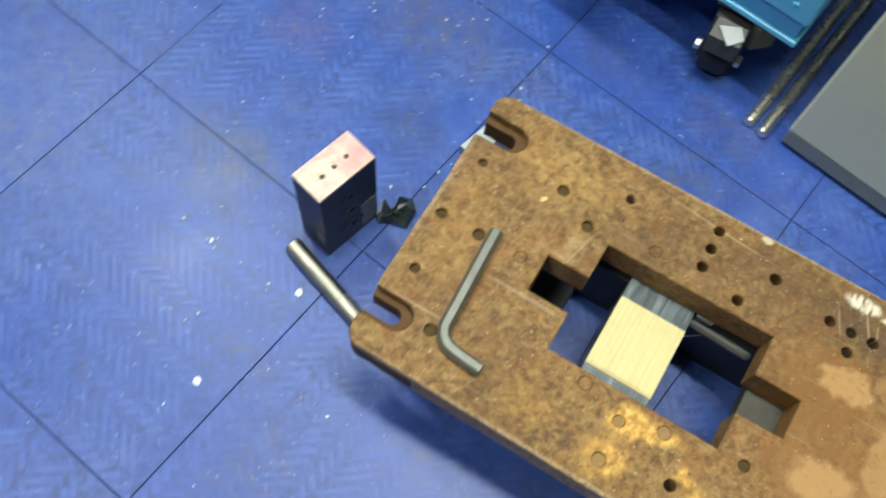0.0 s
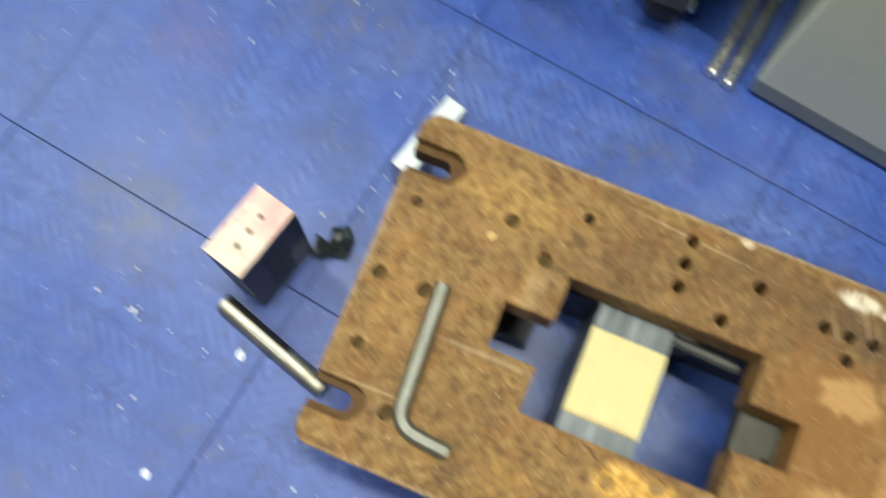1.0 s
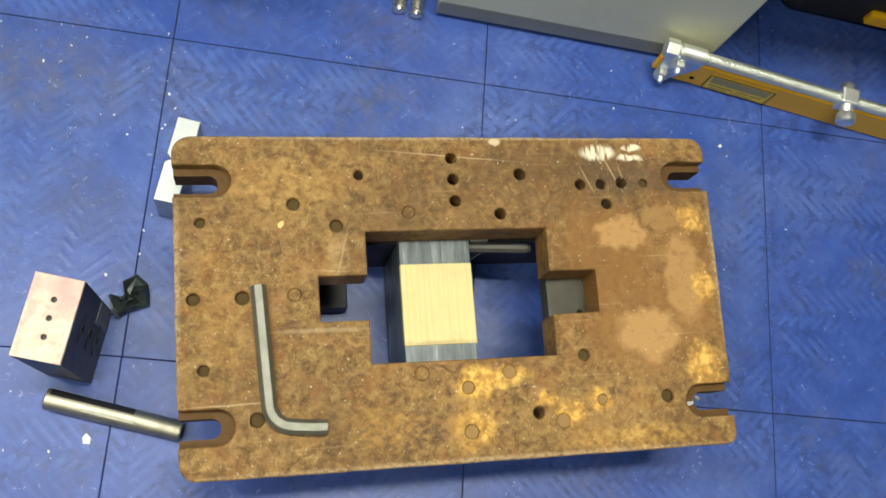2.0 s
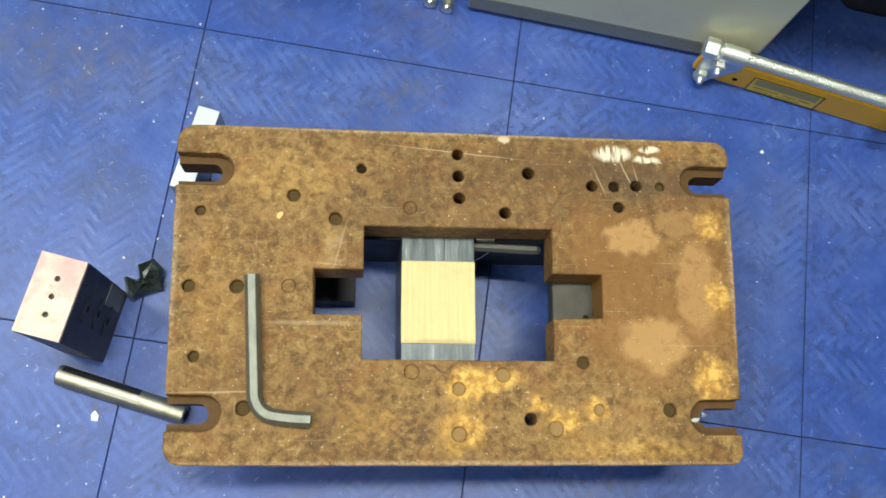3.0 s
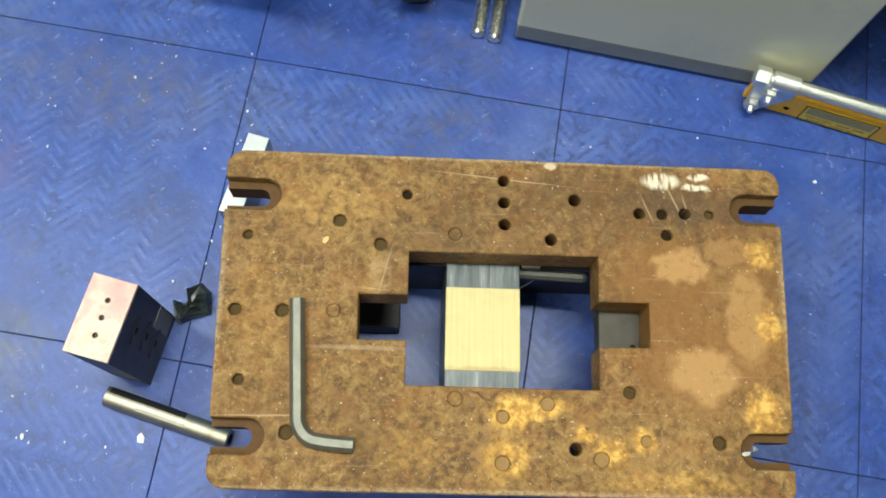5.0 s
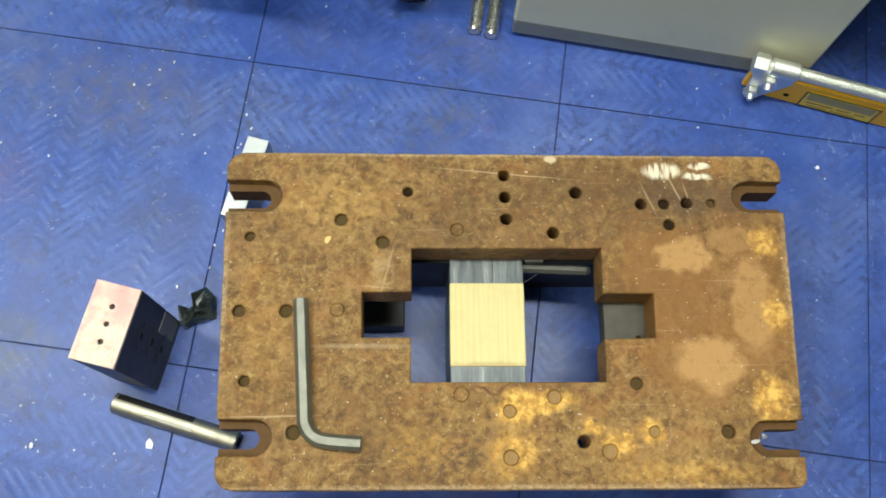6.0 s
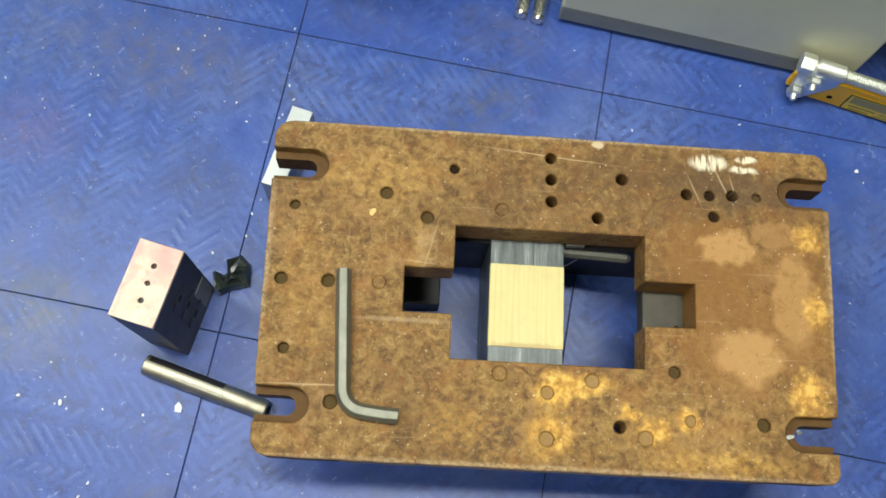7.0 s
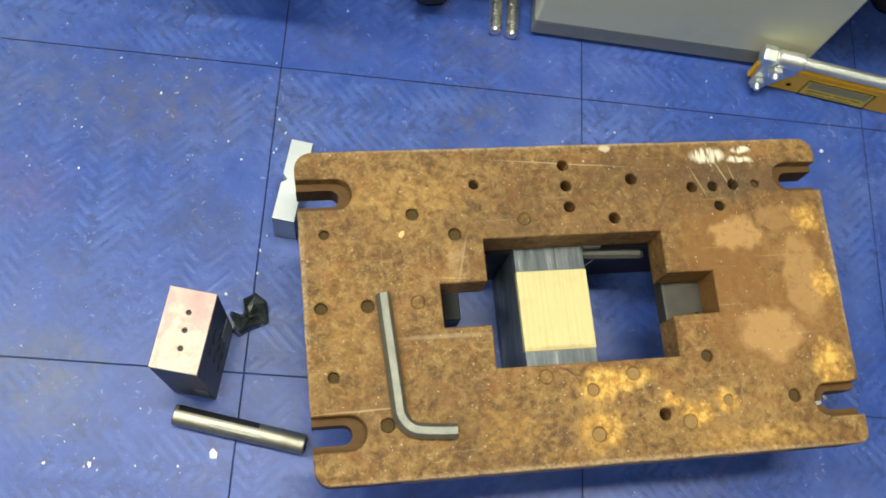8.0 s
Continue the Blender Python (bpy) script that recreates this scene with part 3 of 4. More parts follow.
wide = plate_outline(0.0130, (0.017, 0.018, 0.3945, 0.3895))
narrow = plate_outline(0.0072, (0.0128, 0.0135, 0.399, 0.394))
bm = bmesh.new()
prism(bm, wide, [CROSS] + [circle(x / 1000, y / 1000, r / 1000) for x, y, r, k in HOLES], ZL, ZT, 0.0009)
prism(bm, narrow, [CROSS] + [circle(x / 1000, y / 1000, r / 1000, 16) for x, y, r, k in HOLES if k == 1], ZB, ZL)
# sunk ledges and slot walls: dirt and recess shade in one darker brown
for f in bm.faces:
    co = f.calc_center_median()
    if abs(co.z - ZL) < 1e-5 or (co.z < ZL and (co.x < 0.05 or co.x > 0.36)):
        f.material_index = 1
part("slab", bm, [RUST, SLOT_SHADE], plate)
for x, y, r, k in HOLES:
    x, y, r = x / 1000, y / 1000, r / 1000 - 0.00015
    if k in (2, 3, 6, 7):
        deep = {2: 0.0005, 3: 0.0034, 6: 0.0022, 7: 0.0010}[k]
        rim = [(r * 0.98, ZL + 0.0002), (r, ZT - deep - 0.0006), (r * 0.86, ZT - deep), (r * 0.55, ZT - deep - 0.0003)]
        part("plug", lathe(rim, 18, None, Matrix.Translation((x, y, 0))), {2: RUST, 3: HOLE if r > 0.0052 else PLUG, 6: OCHRE, 7: OCHRE}[k], plate, "rust-filled plug")
    if k in (0, 4, 5):
        # a set screw with a slot, deep in its thread
        deep = 0.0042 if k != 5 else 0.003
        b2 = lathe([(r * 0.98, ZL + 0.0002), (r * 0.98, ZT - deep - 0.0004), (r * 0.9, ZT - deep)], 16, None, Matrix.Translation((x, y, 0)))
        box(x - r * 0.7, x + r * 0.7, y - 0.0006, y + 0.0006, ZT - deep, ZT - deep + 0.0005, 0.0, 2, b2)
        part("set_screw", b2, HOLE if k == 0 else PLUG, plate, "dirty set screw sunk in its hole")

# packing block with a pale pad, seen through the opening
ob = empty("packing_block", PLATE @ Matrix.Translation((0.1895, -0.130, 0)), "grey scraped packing block with pale wooden pad under the plate", "block")
part("body", box(-0.0292, 0.0292, -0.075, 0.0535, 0, 0.0984, 0.0008), PACK, ob)
part("pad", box(-0.0293, 0.0293, -0.0335, 0.0325, 0.0926, 0.0996, 0.0006), WOOD, ob, "pale cream wooden pad")
part("crack", box(0.0047, 0.0051, 0.0326, 0.053, 0.0970, 0.09855), HOLE, ob, "dark fine saw line")

# support under the other notch
ob = empty("support_block", PLATE @ Matrix.Translation((0.331, -0.128, 0)), "dull grey steel support block under the plate end", "block")
part("cap_plate", box(-0.050, 0.060, -0.05, 0.05, 0.0800, 0.0984, 0.0020), CAP, ob)
part("body", box(-0.008, 0.060, -0.05, 0.05, 0, 0.0799, 0.0012), SUPPORT, ob)
# not drilled: a dark disc on top paints the hole's shade
part("pin_hole", lathe([(0.0024, 0.0975), (0.0024, 0.09865)], 14, None, Matrix.Translation((-0.0235, -0.0135, 0))), HOLE, ob, "small dark drilled hole")

# long parallel bar with a bare rail; its black body stands for plate shadow
ob = empty("parallel_bar", PLATE @ Matrix.Translation((0.262, -0.060, 0)), "parallel bar below plate, black body standing for the shadow there", "bar")
part("body", box(-0.165, 0.09, -0.0155, 0.011, 0, 0.0800, 0.0012), BLACK, ob)
part("rail", sweep([(-0.0420, -0.0205, 0.0835), (0.0100, -0.0225, 0.0835), (0.0132, -0.0225, 0.0832)], 0.0044, 8, math.pi / 8, None, (1, 1, 0.7)), RAIL, ob, "bare grey steel rail")
part("stop", box(-0.0410, -0.0260, -0.0185, -0.0080, 0.0900, 0.0960, 0.0008), PIN, ob, "small pale stop piece")
part("wire", sweep([(-0.0430, -0.0310, 0.0700), (-0.0360, -0.0280, 0.0730), (-0.0270, -0.0230, 0.0795)], 0.0004, 5), GROUND, ob, "thin bright wire end")

# low black block added under the opening's narrow arm, filling its dark corner
ob = empty("spacer_block", PLATE @ Matrix.Translation((0.080, -0.082, 0)), "low black block filling the dark corner under the plate", "block")
part("body", box(-0.040, 0.0440, -0.0350, 0.0210, 0.0, 0.0240, 0.0010), BLACK, ob)

# notched ground steel bar by the plate's corner
ob = empty("notched_bar", pose(0.0268, -0.1355, 0, 0, 0, -7.0), "bright ground steel bar with small V notch on the floor", "steel bar")
bm = bmesh.new()
prism(bm, [(-0.0098, -0.0385), (0.0098, -0.0385), (0.0098, 0.0385), (-0.0098, 0.0385), (-0.0098, 0.004), (-0.0052, -0.0002), (-0.0098, -0.004)], [], 0.0, 0.046, 0.0004)
part("body", bm, GROUND, ob)

# hexagon key on the plate
ob = empty("hex_key", PLATE @ Matrix.Translation((0, 0, ZT)), "grey steel L-shaped hexagon key lying on the rusted plate", "hex key")
pts = [(0.0484, -0.1192), (0.0505, -0.150), (0.0530, -0.185), (0.0542, -0.2015)]
pts += [(0.0702 + 0.0158 * math.cos(radians(a)), -0.2050 + 0.0172 * math.sin(radians(a))) for a in range(185, 268, 9)]
pts += [(0.0735, -0.2228), (0.084, -0.2238), (0.0952, -0.2243)]
bm = sweep([(x, y, 0.0051) for x, y in pts], 0.0058, 6, 0.0)
bmesh.ops.bevel(bm, geom=bm.edges[:], offset=0.0004, segments=1, affect="EDGES")
part("body", bm, KEY, ob)

DEEP = plain("deep_black", (0.004, 0.004, 0.004), 0.9)
# tall die block beside the plate
DIE = pose(-0.0345, -0.2916, 0, 0, 0, -6.4)
ob = empty("die_block", DIE, "tall black steel die block with worn pink top and three holes", "die block")
bm = bmesh.new()
HW, HL, HH = 0.0176, 0.0311, 0.1182
SLOTS = [(0.0010, 0.086, 0.0050), (0.0020, 0.058, 0.0056), (0.0010, 0.030, 0.0058)]
prism(bm, [(-HW, -HL), (HW, -HL), (HW, HL), (-HW, HL)], [], 0.0, HH - 0.0030, 0.0)
part("body", bm, BLACK, ob)
bm = bmesh.new()
prism(bm, [(-HW, -HL), (HW, -HL), (HW, HL), (-HW, HL)], [circle(0.0006 + 0.0004 * i, 0.0135 - 0.0137 * i, 0.0021, 14) for i in range(3)], HH - 0.0029, HH, 0.0004)
part("top_face", bm, DIETOP, ob, "worn pinkish top face with three small holes")
for y, z, r in SLOTS:
    b2 = bmesh.new()
    prism(b2, [(x, yy * 2.3) for x, yy in circle(0, 0, r, 18)], [circle(0, 0, r * 0.62, 18)], 0, 0.0009, 0.0003)
    part("slot_rim", b2, BLACK, ob, m=Matrix.Translation((HW, y, z)) @ pose(0, 0, 0, 90, 0, 90) @ pose(0, 0, 0, 0, 0, 90))
    # flat black oval painting the slot's shaded depth
    part("slot", lathe([(r * 0.62, 0.0), (r * 0.62, 0.0004)], 18), DEEP, ob, "dark oval slot", Matrix.Translation((HW, y, z)) @ pose(0, 0, 0, 90, 0, 90) @ pose(0, 0, 0, 0, 0, 90) @ Matrix.Diagonal((1, 2.3, 1, 1)))
part("pale_patch", box(HW - 0.001, HW + 0.0006, 0.012, 0.0295, 0.008, 0.050, 0.0004), DIEPATCH, ob, "bare grey rectangular patch")
part("edge_wear", box(0.0045, 0.0150, -HL - 0.0004, -HL + 0.001, 0.022, 0.040, 0.0003), DIEPATCH, ob, "bare worn spot")

# turned pin on the floor, partly milled flat
A, B, PR = Vector((-0.0515, -0.3400, 0.0088)), Vector((0.0585, -0.3583, 0.0088)), 0.0088
ob = empty("steel_pin", Matrix.Translation(A), "bright turned steel pin lying on the blue floor", "steel pin")
D = B - A
L = D.length
m = D.to_track_quat("Z", "Y").to_matrix().to_4x4()
part("body", lathe([(PR * 0.5, 0.0004), (PR * 0.9, 0), (PR, 0.0009), (PR, L * 0.64), (PR * 0.985, L * 0.645), (PR * 0.985, L - 0.0012), (PR * 0.85, L)], 40), PIN, ob, m=m, smooth=True)
# dark disc on the end face, painting the shade of a bore
part("bore", lathe([(PR * 0.55, L + 0.0001), (PR * 0.55, L + 0.0003)], 24), HOLE, ob, "dark bored end", m)
part("flat", box(-0.0026, 0.0026, -0.0008, 0.0008, 0.030, L * 0.66, 0.0006), PINFLAT, ob, "pale milled flat",
     Matrix.Translation((0, 0, 0)) @ m @ Matrix.Translation((0, 0, 0)) @ Matrix.Rotation(0, 4, "Z") @ Matrix.Translation(m.to_3x3().inverted() @ Vector((0, -0.0018, PR - 0.0009))))

# the pin's shaded far flank, added as a thin black shell
bm = bmesh.new()
side = Vector((-D.y, D.x, 0)).normalized()
rings = []
for f in (0.03, 0.30, 0.52, 0.64):
    ring = []
    for r, lo, hi in ((PR * 1.012, 18, 66), (PR * 0.96, 66, 18)):
        for i in range(5):
            g = radians(lo + (hi - lo) * i / 4)
            ring.append(bm.verts.new(D * f + side * (r * math.cos(g)) + Vector((0, 0, r * math.sin(g)))))
    rings.append(ring)
for p, q in zip(rings, rings[1:]):
    for i in range(10):
        bm.faces.new((p[i], p[(i + 1) % 10], q[(i + 1) % 10], q[i]))
bm.faces.new(rings[0]), bm.faces.new(rings[-1])
part("shaded_flank", bm, BLACK, ob, "thin black shell standing for the shade along its side")

# dark scrap between block and plate
ob = empty("dark_scrap", pose(0.0, 0.0, 0), "curled dark green-black plastic scrap on blue floor", "scrap")
bm = bmesh.new()
outline = [(-0.0176, -0.250), (-0.0128, -0.2655), (-0.0067, -0.2680), (0.0010, -0.2620), (0.0165, -0.2550), (0.0150, -0.245), (0.0126, -0.2365), (0.0021, -0.2283), (-0.0081, -0.2361), (-0.0055, -0.2475), (-0.0105, -0.2545)]
c0 = Vector((0.0015, -0.2505))
rings = []
for k, (f, h) in enumerate(((1.0, 0.0004), (1.0, 0.0052), (0.82, 0.0100), (0.5, 0.0060), (0.2, 0.0085))):
    rings.append([bm.verts.new((c0.x + (x - c0.x) * f, c0.y + (y - c0.y) * f, max(0.0003, h * (1.0 + 0.55 * math.sin(i * 2.3 + k))))) for i, (x, y) in enumerate(outline)])
for a, b in zip(rings, rings[1:]):
    for j in range(len(a)):
        q = (a[j], a[(j + 1) % len(a)], b[(j + 1) % len(a)], b[j])
        bm.faces.new(q[:3]), bm.faces.new((q[0], q[2], q[3]))
bm.faces.new(rings[0]), bm.faces.new(rings[-1])
part("crumpled_sheet", bm, SCRAP, ob)
# small bright piece on the scrap's lower corner
part("chip", sweep([(-0.0120, -0.2610, 0.0030), (-0.0095, -0.2640, 0.0085), (-0.0070, -0.2665, 0.0030)], 0.0026, 5, 0.3), GROUND, ob, "small bright piece on its corner")

# ---- grey machine cabinet ----
ob = empty("machine_cabinet", pose(0.244, 0.0668, 0, 0, 0, -1.75), "grey painted steel machine cabinet with dark plinth standing on floor", "cabinet")
part("body", box(0, 0.289, 0, 0.42, 0.0260, 0.62, 0.003), GREY, ob)
part("plinth", box(0.001, 0.288, 0.0004, 0.40, 0.0055, 0.0255, 0.0012), PLINTH, ob, "dark grey lower edge")
for x, y in ((0.02, 0.02), (0.269, 0.02), (0.02, 0.38), (0.269, 0.38)):
    part("foot", lathe([(0.012, 0), (0.012, 0.0060)], 16, None, Matrix.Translation((x, y, 0))), RUBBER, ob)
part("top_panel", box(-0.003, 0.292, -0.004, 0.423, 0.6203, 0.634, 0.003), GREY, ob)

# ---- threaded rods on the floor ----
for n, (a, b) in enumerate((((0.2082, 0.0615), (0.2095, 0.52)), ((0.2253, 0.0590), (0.2315, 0.52)))):
    a3, b3 = Vector((*a, 0.0068)), Vector((*b, 0.0068))
    d = b3 - a3
    ob = empty("threaded_rod", Matrix.Translation(a3) @ d.to_track_quat("Z", "Y").to_matrix().to_4x4(), "long bright steel rod with threaded end on the floor", "steel rod", "rods beside the cabinet")
    part("thread", lathe(thread(0.0066, 0.0, 0.260, 0.0030), 20), ROD, ob, "worn threaded end", smooth=False)
    part("shank", lathe([(0.0066, 0.2601), (0.0067, 0.262), (0.0067, d.length)], 28), ROD, ob, smooth=True)

# ---- blue trolley on castors ----
ob = empty("tool_trolley", pose(0.2, 0.0945, 0, 0, 0, 0), "light blue painted steel tool trolley on swivel castors", "trolley")
part("base_rail", box(-0.62, 0, 0, 0.40, 0.0930, 0.1000, 0.0015), SKY, ob)
# the recess shade is put into this band's darker blue
part("recess", box(-0.616, -0.004, 0.004, 0.396, 0.1002, 0.1230, 0.001), painted("shaded_recess_blue", (0.12, 0.42, 0.72), 0.4), ob, "darker blue recessed band")
part("body", box(-0.62, 0, 0, 0.40, 0.1232, 0.72, 0.003), SKY, ob)
# added out of view: throws the dark band on the floor ahead
part("shadow_bracket", box(-0.275, -0.155, -0.0500, -0.0005, 0.14, 0.20, 0.003), SKY, ob, "bracket added out of view to cast the floor shadow")
part("rivet", lathe([(0.003, 0), (0.003, 0.0006), (0.0018, 0.0016)], 14), SKY, ob, m=Matrix.Translation((-0.02, 0, 0.142)) @ pose(0, 0, 0, 90, 0, 0))


def castor(m):
    c = part("castor", box(-0.024, 0.024, -0.004, 0.044, 0.0890, 0.0928, 0.0015), SUPPORT, ob, "swivel castor with black wheel", m)
    part("swivel", lathe([(0.016, 0.080), (0.019, 0.083), (0.019, 0.0888)], 20, None, Matrix.Translation((0, 0.020, 0))), SUPPORT, c)
    turn = pose(0, 0, 0.0220, 0, 90, 0)
    part("wheel", lathe([(0.014, -0.0155), (0.019, -0.0150), (0.0220, -0.008), (0.0220, 0.008), (0.019, 0.0150), (0.014, 0.0155)], 32, None, turn), RUBBER, c, "black rubber wheel", smooth=True)
    hood = bmesh.new()
    prism(hood, [(0.036, 0.080), (-0.008, 0.0795), (-0.026, 0.0710), (-0.028, 0.050), (-0.018, 0.0455), (0.006, 0.0445), (0.030, 0.046)], [], -0.0165, 0.0165, 0.0015)
    part("hood", hood, SUPPORT, c, "dull grey pressed hood", Matrix(((0, 0, 1, 0), (1, 0, 0, 0), (0, 1, 0, 0), (0, 0, 0, 1))))
    cap = bmesh.new()
    prism(cap, [(-0.0140, -0.0080), (0.0020, -0.0235), (0.0145, -0.0120), (0.0060, -0.0010)], [], 0, 0.0012, 0.0003)
    part("hood_cap", cap, HOODMETAL, c, "bright bare metal cap", pose(0.002, -0.0085, 0.0803, 25, 0, 0))
    fork = bmesh.new()
    prism(fork, [(0.0170, -0.004), (0.0250, -0.010), (0.0430, 0.006), (0.0400, 0.024), (0.0170, 0.028)], [], 0.056, 0.0885, 0.003)
    part("swivel_fork", fork, FORK, c, "olive grey pressed swivel fork")
    for s in (-1, 1):
        part("fork_leg", box(s * 0.0182 - 0.0011, s * 0.0182 + 0.0011, -0.009, 0.020, 0.014, 0.0800, 0.0008), SUPPORT, c)
        part("axle_nut", hexagon(None, pose(s * 0.0196, 0, 0.022, 0, 90 * s, 0), 0.011, 0, 0.006), ZINC, c, "bright axle nut")


castor(pose(-0.0610, 0.0075, 0, 0, 0, 10))
castor(pose(-0.56, 0.036, 0, 0, 0, 30))
castor(pose(-0.055, 0.35, 0, 0, 0, 10))
castor(pose(-0.56, 0.35, 0, 0, 0, 10))

# ---- yellow clamp bar with zinc-plated screw ----
CL = pose(0.4790, 0.0348, -0.014, 0, 0, -8.0)
ob = empty("clamp_bar", CL, "yellow steel clamp bar with zinc-plated screw and nut on the floor", "clamp")
part("beam", box(0.003, 0.42, 0.006, 0.014, 0.0140, 0.0490, 0.0012), YELLOW, ob)
part("end_tab", box(-0.0065, 0.0026, 0.0075, 0.0135, 0.0200, 0.0440, 0.0012), YELLOW, ob, "bent yellow end tab")
part("upper_flange", box(0.030, 0.42, 0.0050, 0.0125, 0.0475, 0.0515, 0.0010), YELLOW, ob)
turn = pose(0, 0.0085, 0.0620, 0, 90, 0)
part("screw", lathe(thread(0.0064, 0.0, 0.42, 0.0024, 16), 16), ZINC, ob, "zinc-plated threaded screw", turn)
part("sleeve", lathe([(0.0074, 0.006), (0.0088, 0.0075), (0.0088, 0.031), (0.0074, 0.0325)], 28), ZINC, ob, "plain zinc sleeve", turn, True)
part("end_nut", hexagon(None, turn, 0.0175, -0.0100, 0.0040), ZINC, ob, "bright hexagon end nut")
br = bmesh.new()
prism(br, [(0.002, 0.016), (0.016, 0.016), (0.036, 0.050), (0.034, 0.062), (-0.002, 0.062)], [], 0, 0.004, 0.0005)
part("bracket", br, ZINC, ob, "zinc bracket plate", Matrix(((1, 0, 0, -0.004), (0, 0, -1, 0.0056), (0, 1, 0, 0), (0, 0, 0, 1))))
for x, z in ((0.0020, 0.027), (0.0100, 0.0505)):
    bolt = part("bolt", hexagon(None, pose(x, 0.0014, z, 90, 0, 0), 0.0135, 0, 0.0065), ZINC, ob, "zinc hexagon bolt")
    part("bolt_end", lathe([(0.0032, 0), (0.0032, 0.0105), (0.0022, 0.0120)], 14), ZINC, bolt, m=pose(x, 0.0014, z, 90, 0, 0), smooth=True)
# dark disc on the beam paints the shaded hole
part("beam_hole", lathe([(0.0028, 0), (0.0028, 0.0002)], 16), HOLE, ob, "small drilled hole", pose(0.036, 0.0058, 0.026, 90, 0, 0))
lab = part("label_plate", box(0.050, 0.122, 0.0048, 0.0058, 0.016, 0.0430, 0.0002), LABEL, ob, "yellow label with dark frame and unreadable print")
for b in ((0.050, 0.122, 0.0160, 0.0172), (0.050, 0.122, 0.0418, 0.0430), (0.050, 0.0514, 0.016, 0.043), (0.1206, 0.122, 0.016, 0.043)):
    part("frame_line", box(b[0], b[1], 0.0044, 0.0047, b[2], b[3]), LABELDARK, lab)
part("print_panel", box(0.054, 0.118, 0.0045, 0.0047, 0.0290, 0.0405), LABELGREY, lab)
for i, (x, w) in enumerate(((0.056, 0.026), (0.086, 0.014), (0.103, 0.011))):
    part("print_bar", box(x, x + w, 0.0044, 0.0047, 0.0240, 0.0256), LABELPRINT, lab)
for i, (x, w) in enumerate(((0.058, 0.020), (0.082, 0.024))):
    part("print_bar", box(x, x + w, 0.0044, 0.0047, 0.0194, 0.0206), LABELPRINT, lab)
blk = part("slide_block", box(0.178, 0.197, 0.000, 0.018, 0.0522, 0.0720, 0.002), ZINC, ob, "zinc slide block")
part("stud", lathe([(0.0060, 0), (0.0066, 0.001), (0.0066, 0.034), (0.0055, 0.0355)], 20), ZINC, blk, "zinc cross stud", pose(0.1875, -0.010, 0.0632, -90, 0, 0), True)
part("stud_head", lathe([(0.0080, 0), (0.0095, 0.0015), (0.0095, 0.0085), (0.0085, 0.010)], 24), ZINC, blk, "round stud head", pose(0.1875, -0.0185, 0.0632, -90, 0, 0), True)

# ---- black case and small things near it ----
ob = empty("tool_case", pose(0.618, 0.135, 0, 0, 0, -3), "black moulded tool case standing on the floor", "case")
part("body", box(0, 0.42, 0, 0.30, 0.004, 0.26, 0.018, 3), RUBBER, ob)
part("lid", box(-0.002, 0.422, -0.002, 0.302, 0.262, 0.31, 0.012, 3), RUBBER, ob)
part("latch", box(0.090, 0.20, -0.008, 0.002, 0.026, 0.044, 0.003), YELLOW, ob, "yellow latch bar")
for x, y in ((0.03, 0.03), (0.39, 0.03), (0.03, 0.27), (0.39, 0.27)):
    part("foot", lathe([(0.010, 0), (0.010, 0.0045)], 14, None, Matrix.Translation((x, y, 0))), RUBBER, ob)
ob = empty("marker_cap", pose(0.772, 0.076, 0, 0, 0, 20), "small magenta plastic cap on the floor", "cap")
part("shell", lathe([(0.008, 0), (0.009, 0.002), (0.0082, 0.022), (0.006, 0.025)], 20), MAGENTA, ob, smooth=True)

# ---- unseen bench, added to shade the floor right of the cabinet ----
ob = empty("workbench", pose(0.455, 0.040, 0), "unseen bench added to shade the floor by the black case", "workbench")
part("shading_top", box(0, 1.1, 0, 0.70, 0.76, 0.80, 0.004), PLINTH, ob)
for x, y in ((0.86, 0.05), (1.06, 0.05), (0.12, 0.65), (1.06, 0.65)):
    part("leg", box(x - 0.02, x + 0.02, y - 0.02, y + 0.02, 0, 0.7598, 0.002), PLINTH, ob)

# ---- flakes and paper bits on the floor ----
rnd = random.Random(11)


def flake(bm, x, y, size, z=0.0012):
    n = rnd.randint(4, 6)
    a0 = rnd.uniform(0, 6.28)
    st = rnd.uniform(0.4, 0.9)
    top = []
    for i in range(n):
        a = 2 * math.pi * i / n
        r = size * rnd.uniform(0.6, 1.1)
        px_, py_ = r * math.cos(a), r * st * math.sin(a)
        top.append((x + px_ * math.cos(a0) - py_ * math.sin(a0), y + px_ * math.sin(a0) + py_ * math.cos(a0)))
    lo = [bm.verts.new((a, b, z - 0.0010)) for a, b in top]
    hi = [bm.verts.new((a, b, z + rnd.uniform(0.0, 0.0007))) for a, b in top]
    bm.faces.new(hi), bm.faces.new(lo)
    for i in range(n):
        bm.faces.new((lo[i], lo[(i + 1) % n], hi[(i + 1) % n], hi[i]))


for x, y, s in ((-0.017, -0.3695, 0.0050), (-0.029, -0.489, 0.0052), (0.0045, -0.0565, 0.0023), (-0.115, -0.384, 0.0036), (0.551, -0.0315, 0.0026)):
    bm = bmesh.new()
    flake(bm, x, y, s)
    tagged(part("paper_scrap", bm, FLAKE), "tiny torn white paper scrap on the floor", "scrap", "white scraps on the floor")
bm = bmesh.new()
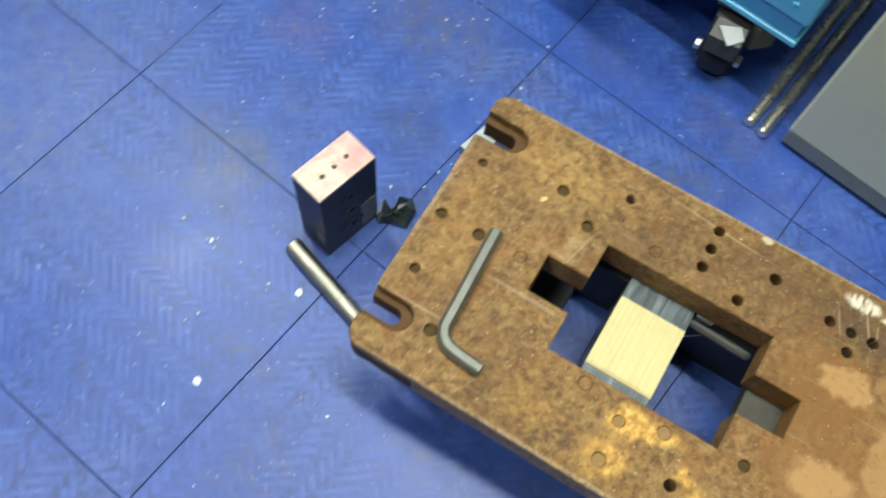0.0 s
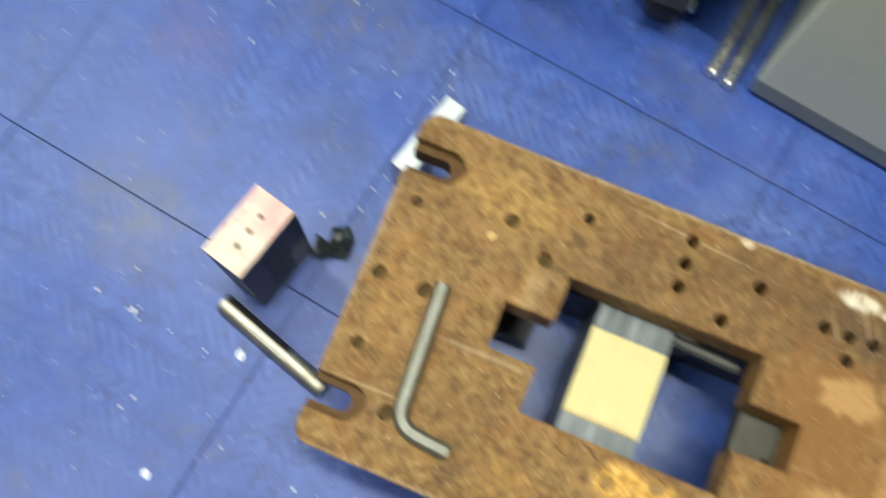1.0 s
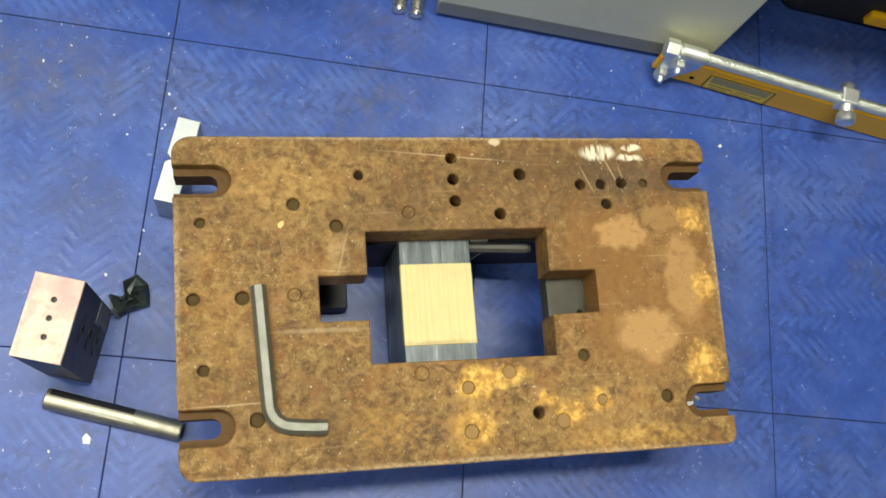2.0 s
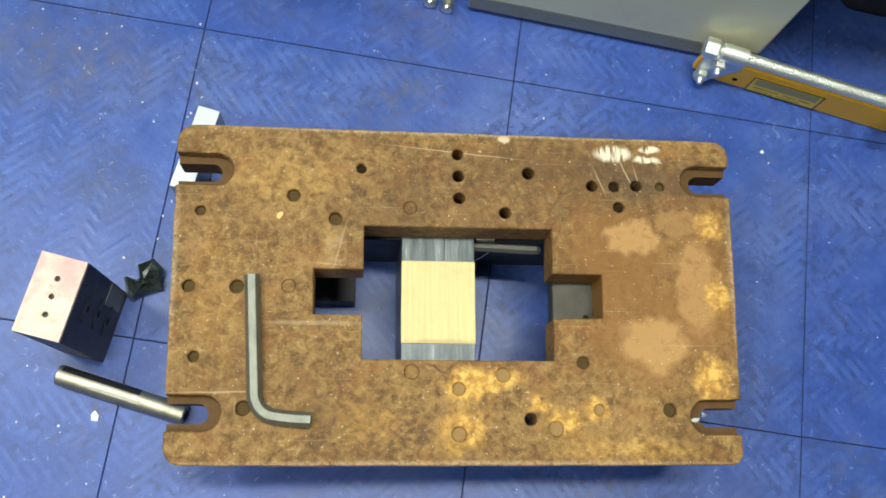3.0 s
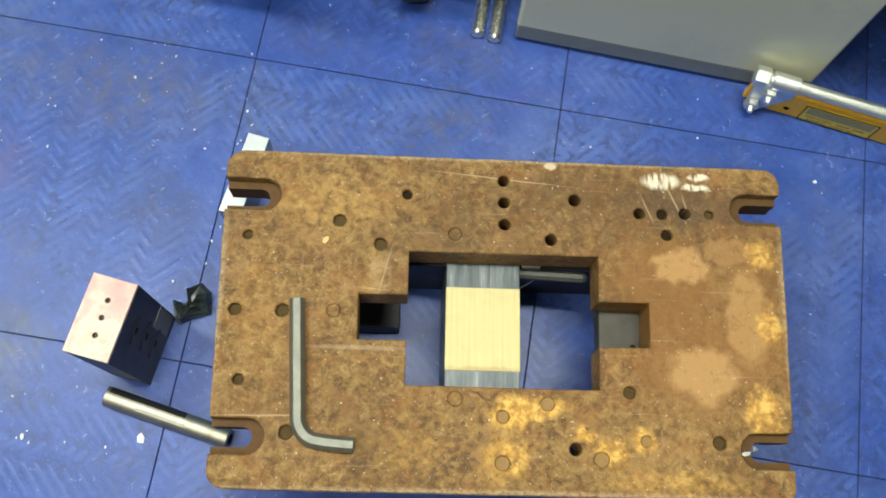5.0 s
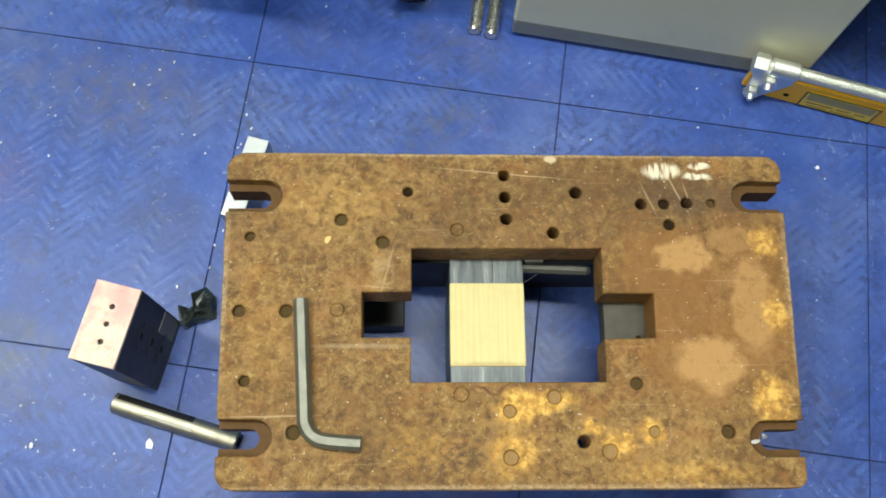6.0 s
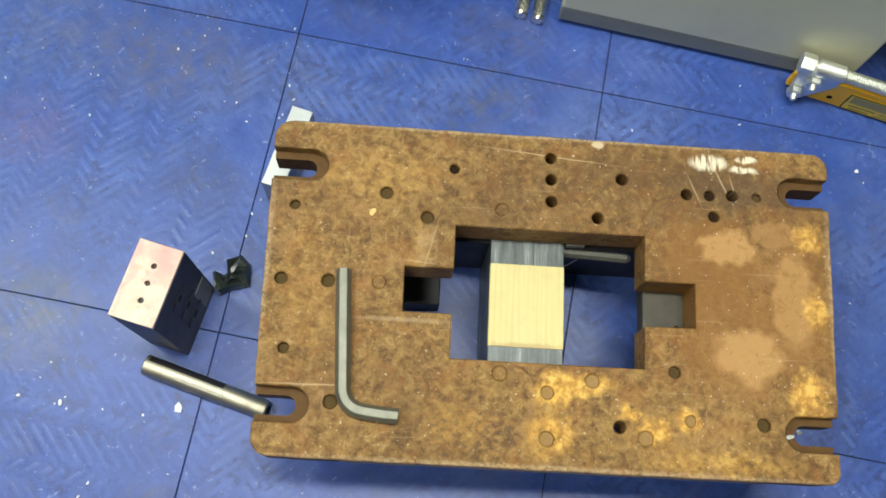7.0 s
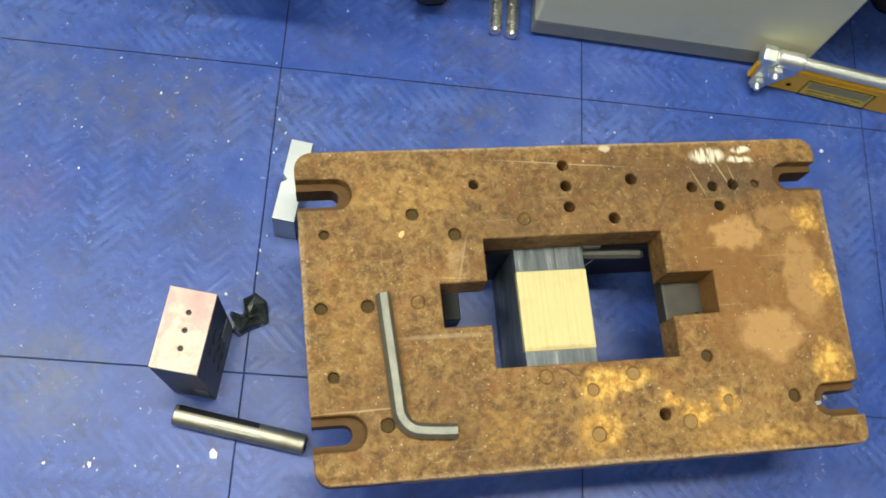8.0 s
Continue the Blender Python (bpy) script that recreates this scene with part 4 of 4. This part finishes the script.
for x, y in ((0.005, -0.087), (0.003, -0.091), (-0.119, -0.012), (-0.15, -0.008), (0.435, -0.006), (-0.173, -0.084), (-0.18, -0.084), (-0.093, -0.039), (-0.04, -0.084), (-0.026, -0.101),
             (-0.087, -0.022), (-0.108, -0.041), (0.333, -0.034), (-0.112, -0.379), (-0.119, -0.386), (-0.108, -0.388), (0.162, 0.0066)):
    flake(bm, x, y, rnd.uniform(0.0008, 0.0017))
for i in range(150):
    flake(bm, rnd.gauss(-0.10, 0.22), rnd.gauss(-0.18, 0.20), 0.0004 + 0.0016 * rnd.random() ** 2.5)
for i in range(60):
    flake(bm, rnd.uniform(-0.6, 1.0), rnd.uniform(-0.9, 0.05), rnd.uniform(0.0004, 0.0010))
tagged(part("flakes", bm, FLAKE), "scattered tiny white flakes on blue floor", "debris", kind="stuff")

for nm, x, y, z, sz, mat, lb in (("rust_chip", 0.066, -0.0716, ZT + 0.0011, 0.0046, CHIP, "loose pale yellow rust chip on the rusted plate"), ("metal_chip", 0.3835, -0.2225, ZL + 0.0011, 0.0042, GROUND, "pale torn metal chip in the slot of plate"),
                                   ("metal_chip", 0.3900, -0.2190, ZL + 0.0011, 0.0026, GROUND, "pale torn metal chip in the slot of plate")):
    bm = bmesh.new()
    flake(bm, x, y, sz, z)
    tagged(part(nm, bm, mat, m=PLATE), lb, "chip")

# ---- floor tiles with raised tread bars ----
TILE, GAP = 0.30, 0.0009
PITCH = 0.0086
COLUMNS = (0.0340, 0.0160) * 6


def tile_mesh():
    """A rubber tile with low rounded bars in herringbone columns."""
    h = TILE / 2 - GAP / 2
    bm = box(-h, h, -h, h, -0.0015, 0.0, 0.0004, 1)
    verts, faces = [], []
    r = random.Random(2)
    x = -TILE / 2
    for i, wide in enumerate(COLUMNS):
        a = radians(-45 if i % 2 else 45)
        d, p = Vector((math.cos(a), math.sin(a))), Vector((-math.sin(a), math.cos(a)))
        x += wide
        for j in range(int(TILE / (PITCH * 1.4142))):
            c = Vector((x - wide / 2, (j + 0.5) * PITCH * 1.4142 - TILE / 2 + r.uniform(-0.0008, 0.0008)))
            ln = wide * 0.66 * r.uniform(0.72, 1.0)
            if abs(c.y) + ln * 0.71 > TILE / 2 - 0.001:
                continue
            # trodden flat in places
            worn = 0.5 + 0.5 * math.sin(c.x * 31 + 1.3) * math.cos(c.y * 27 - 0.6)
            w, z = 0.0031 * r.uniform(0.8, 1.1), 0.00005 + 0.00017 * worn * r.uniform(0.4, 1.2)
            base = len(verts)
            for q in (c - d * ln, c - d * ln * 0.75 - p * w, c + d * ln * 0.75 - p * w, c + d * ln, c + d * ln * 0.75 + p * w, c - d * ln * 0.75 + p * w):
                verts.append((q.x, q.y, 0.00002))
            for e, g in ((-0.70, -0.45), (0.70, -0.45), (0.70, 0.45), (-0.70, 0.45)):
                q = c + d * ln * e + p * w * g
                verts.append((q.x, q.y, z))
            faces += [tuple(base + q for q in f) for f in ((6, 7, 8, 9), (1, 2, 7, 6), (4, 5, 9, 8), (0, 1, 6), (0, 6, 9), (0, 9, 5), (3, 7, 2), (3, 8, 7), (3, 4, 8))]
    me = bpy.data.meshes.new("tread")
    me.from_pydata(verts, [], faces)
    bm.from_mesh(me)
    bpy.data.meshes.remove(me)
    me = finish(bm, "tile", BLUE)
    for f in me.polygons:
        f.use_smooth = f.index > 30
    return me


DUST = plain("packed_dust", (0.060, 0.098, 0.255), 0.7, 0.0, 60, 0.5)
for y0, y1 in ((-0.285, -0.200), (-0.185, -0.120), (-0.105, -0.040)):
    part("packed_dust", box(-TILE - 0.0006, -TILE + 0.0006, y0, y1, -0.0009, -0.0001), DUST, floor, "pale dust packed into the joint")
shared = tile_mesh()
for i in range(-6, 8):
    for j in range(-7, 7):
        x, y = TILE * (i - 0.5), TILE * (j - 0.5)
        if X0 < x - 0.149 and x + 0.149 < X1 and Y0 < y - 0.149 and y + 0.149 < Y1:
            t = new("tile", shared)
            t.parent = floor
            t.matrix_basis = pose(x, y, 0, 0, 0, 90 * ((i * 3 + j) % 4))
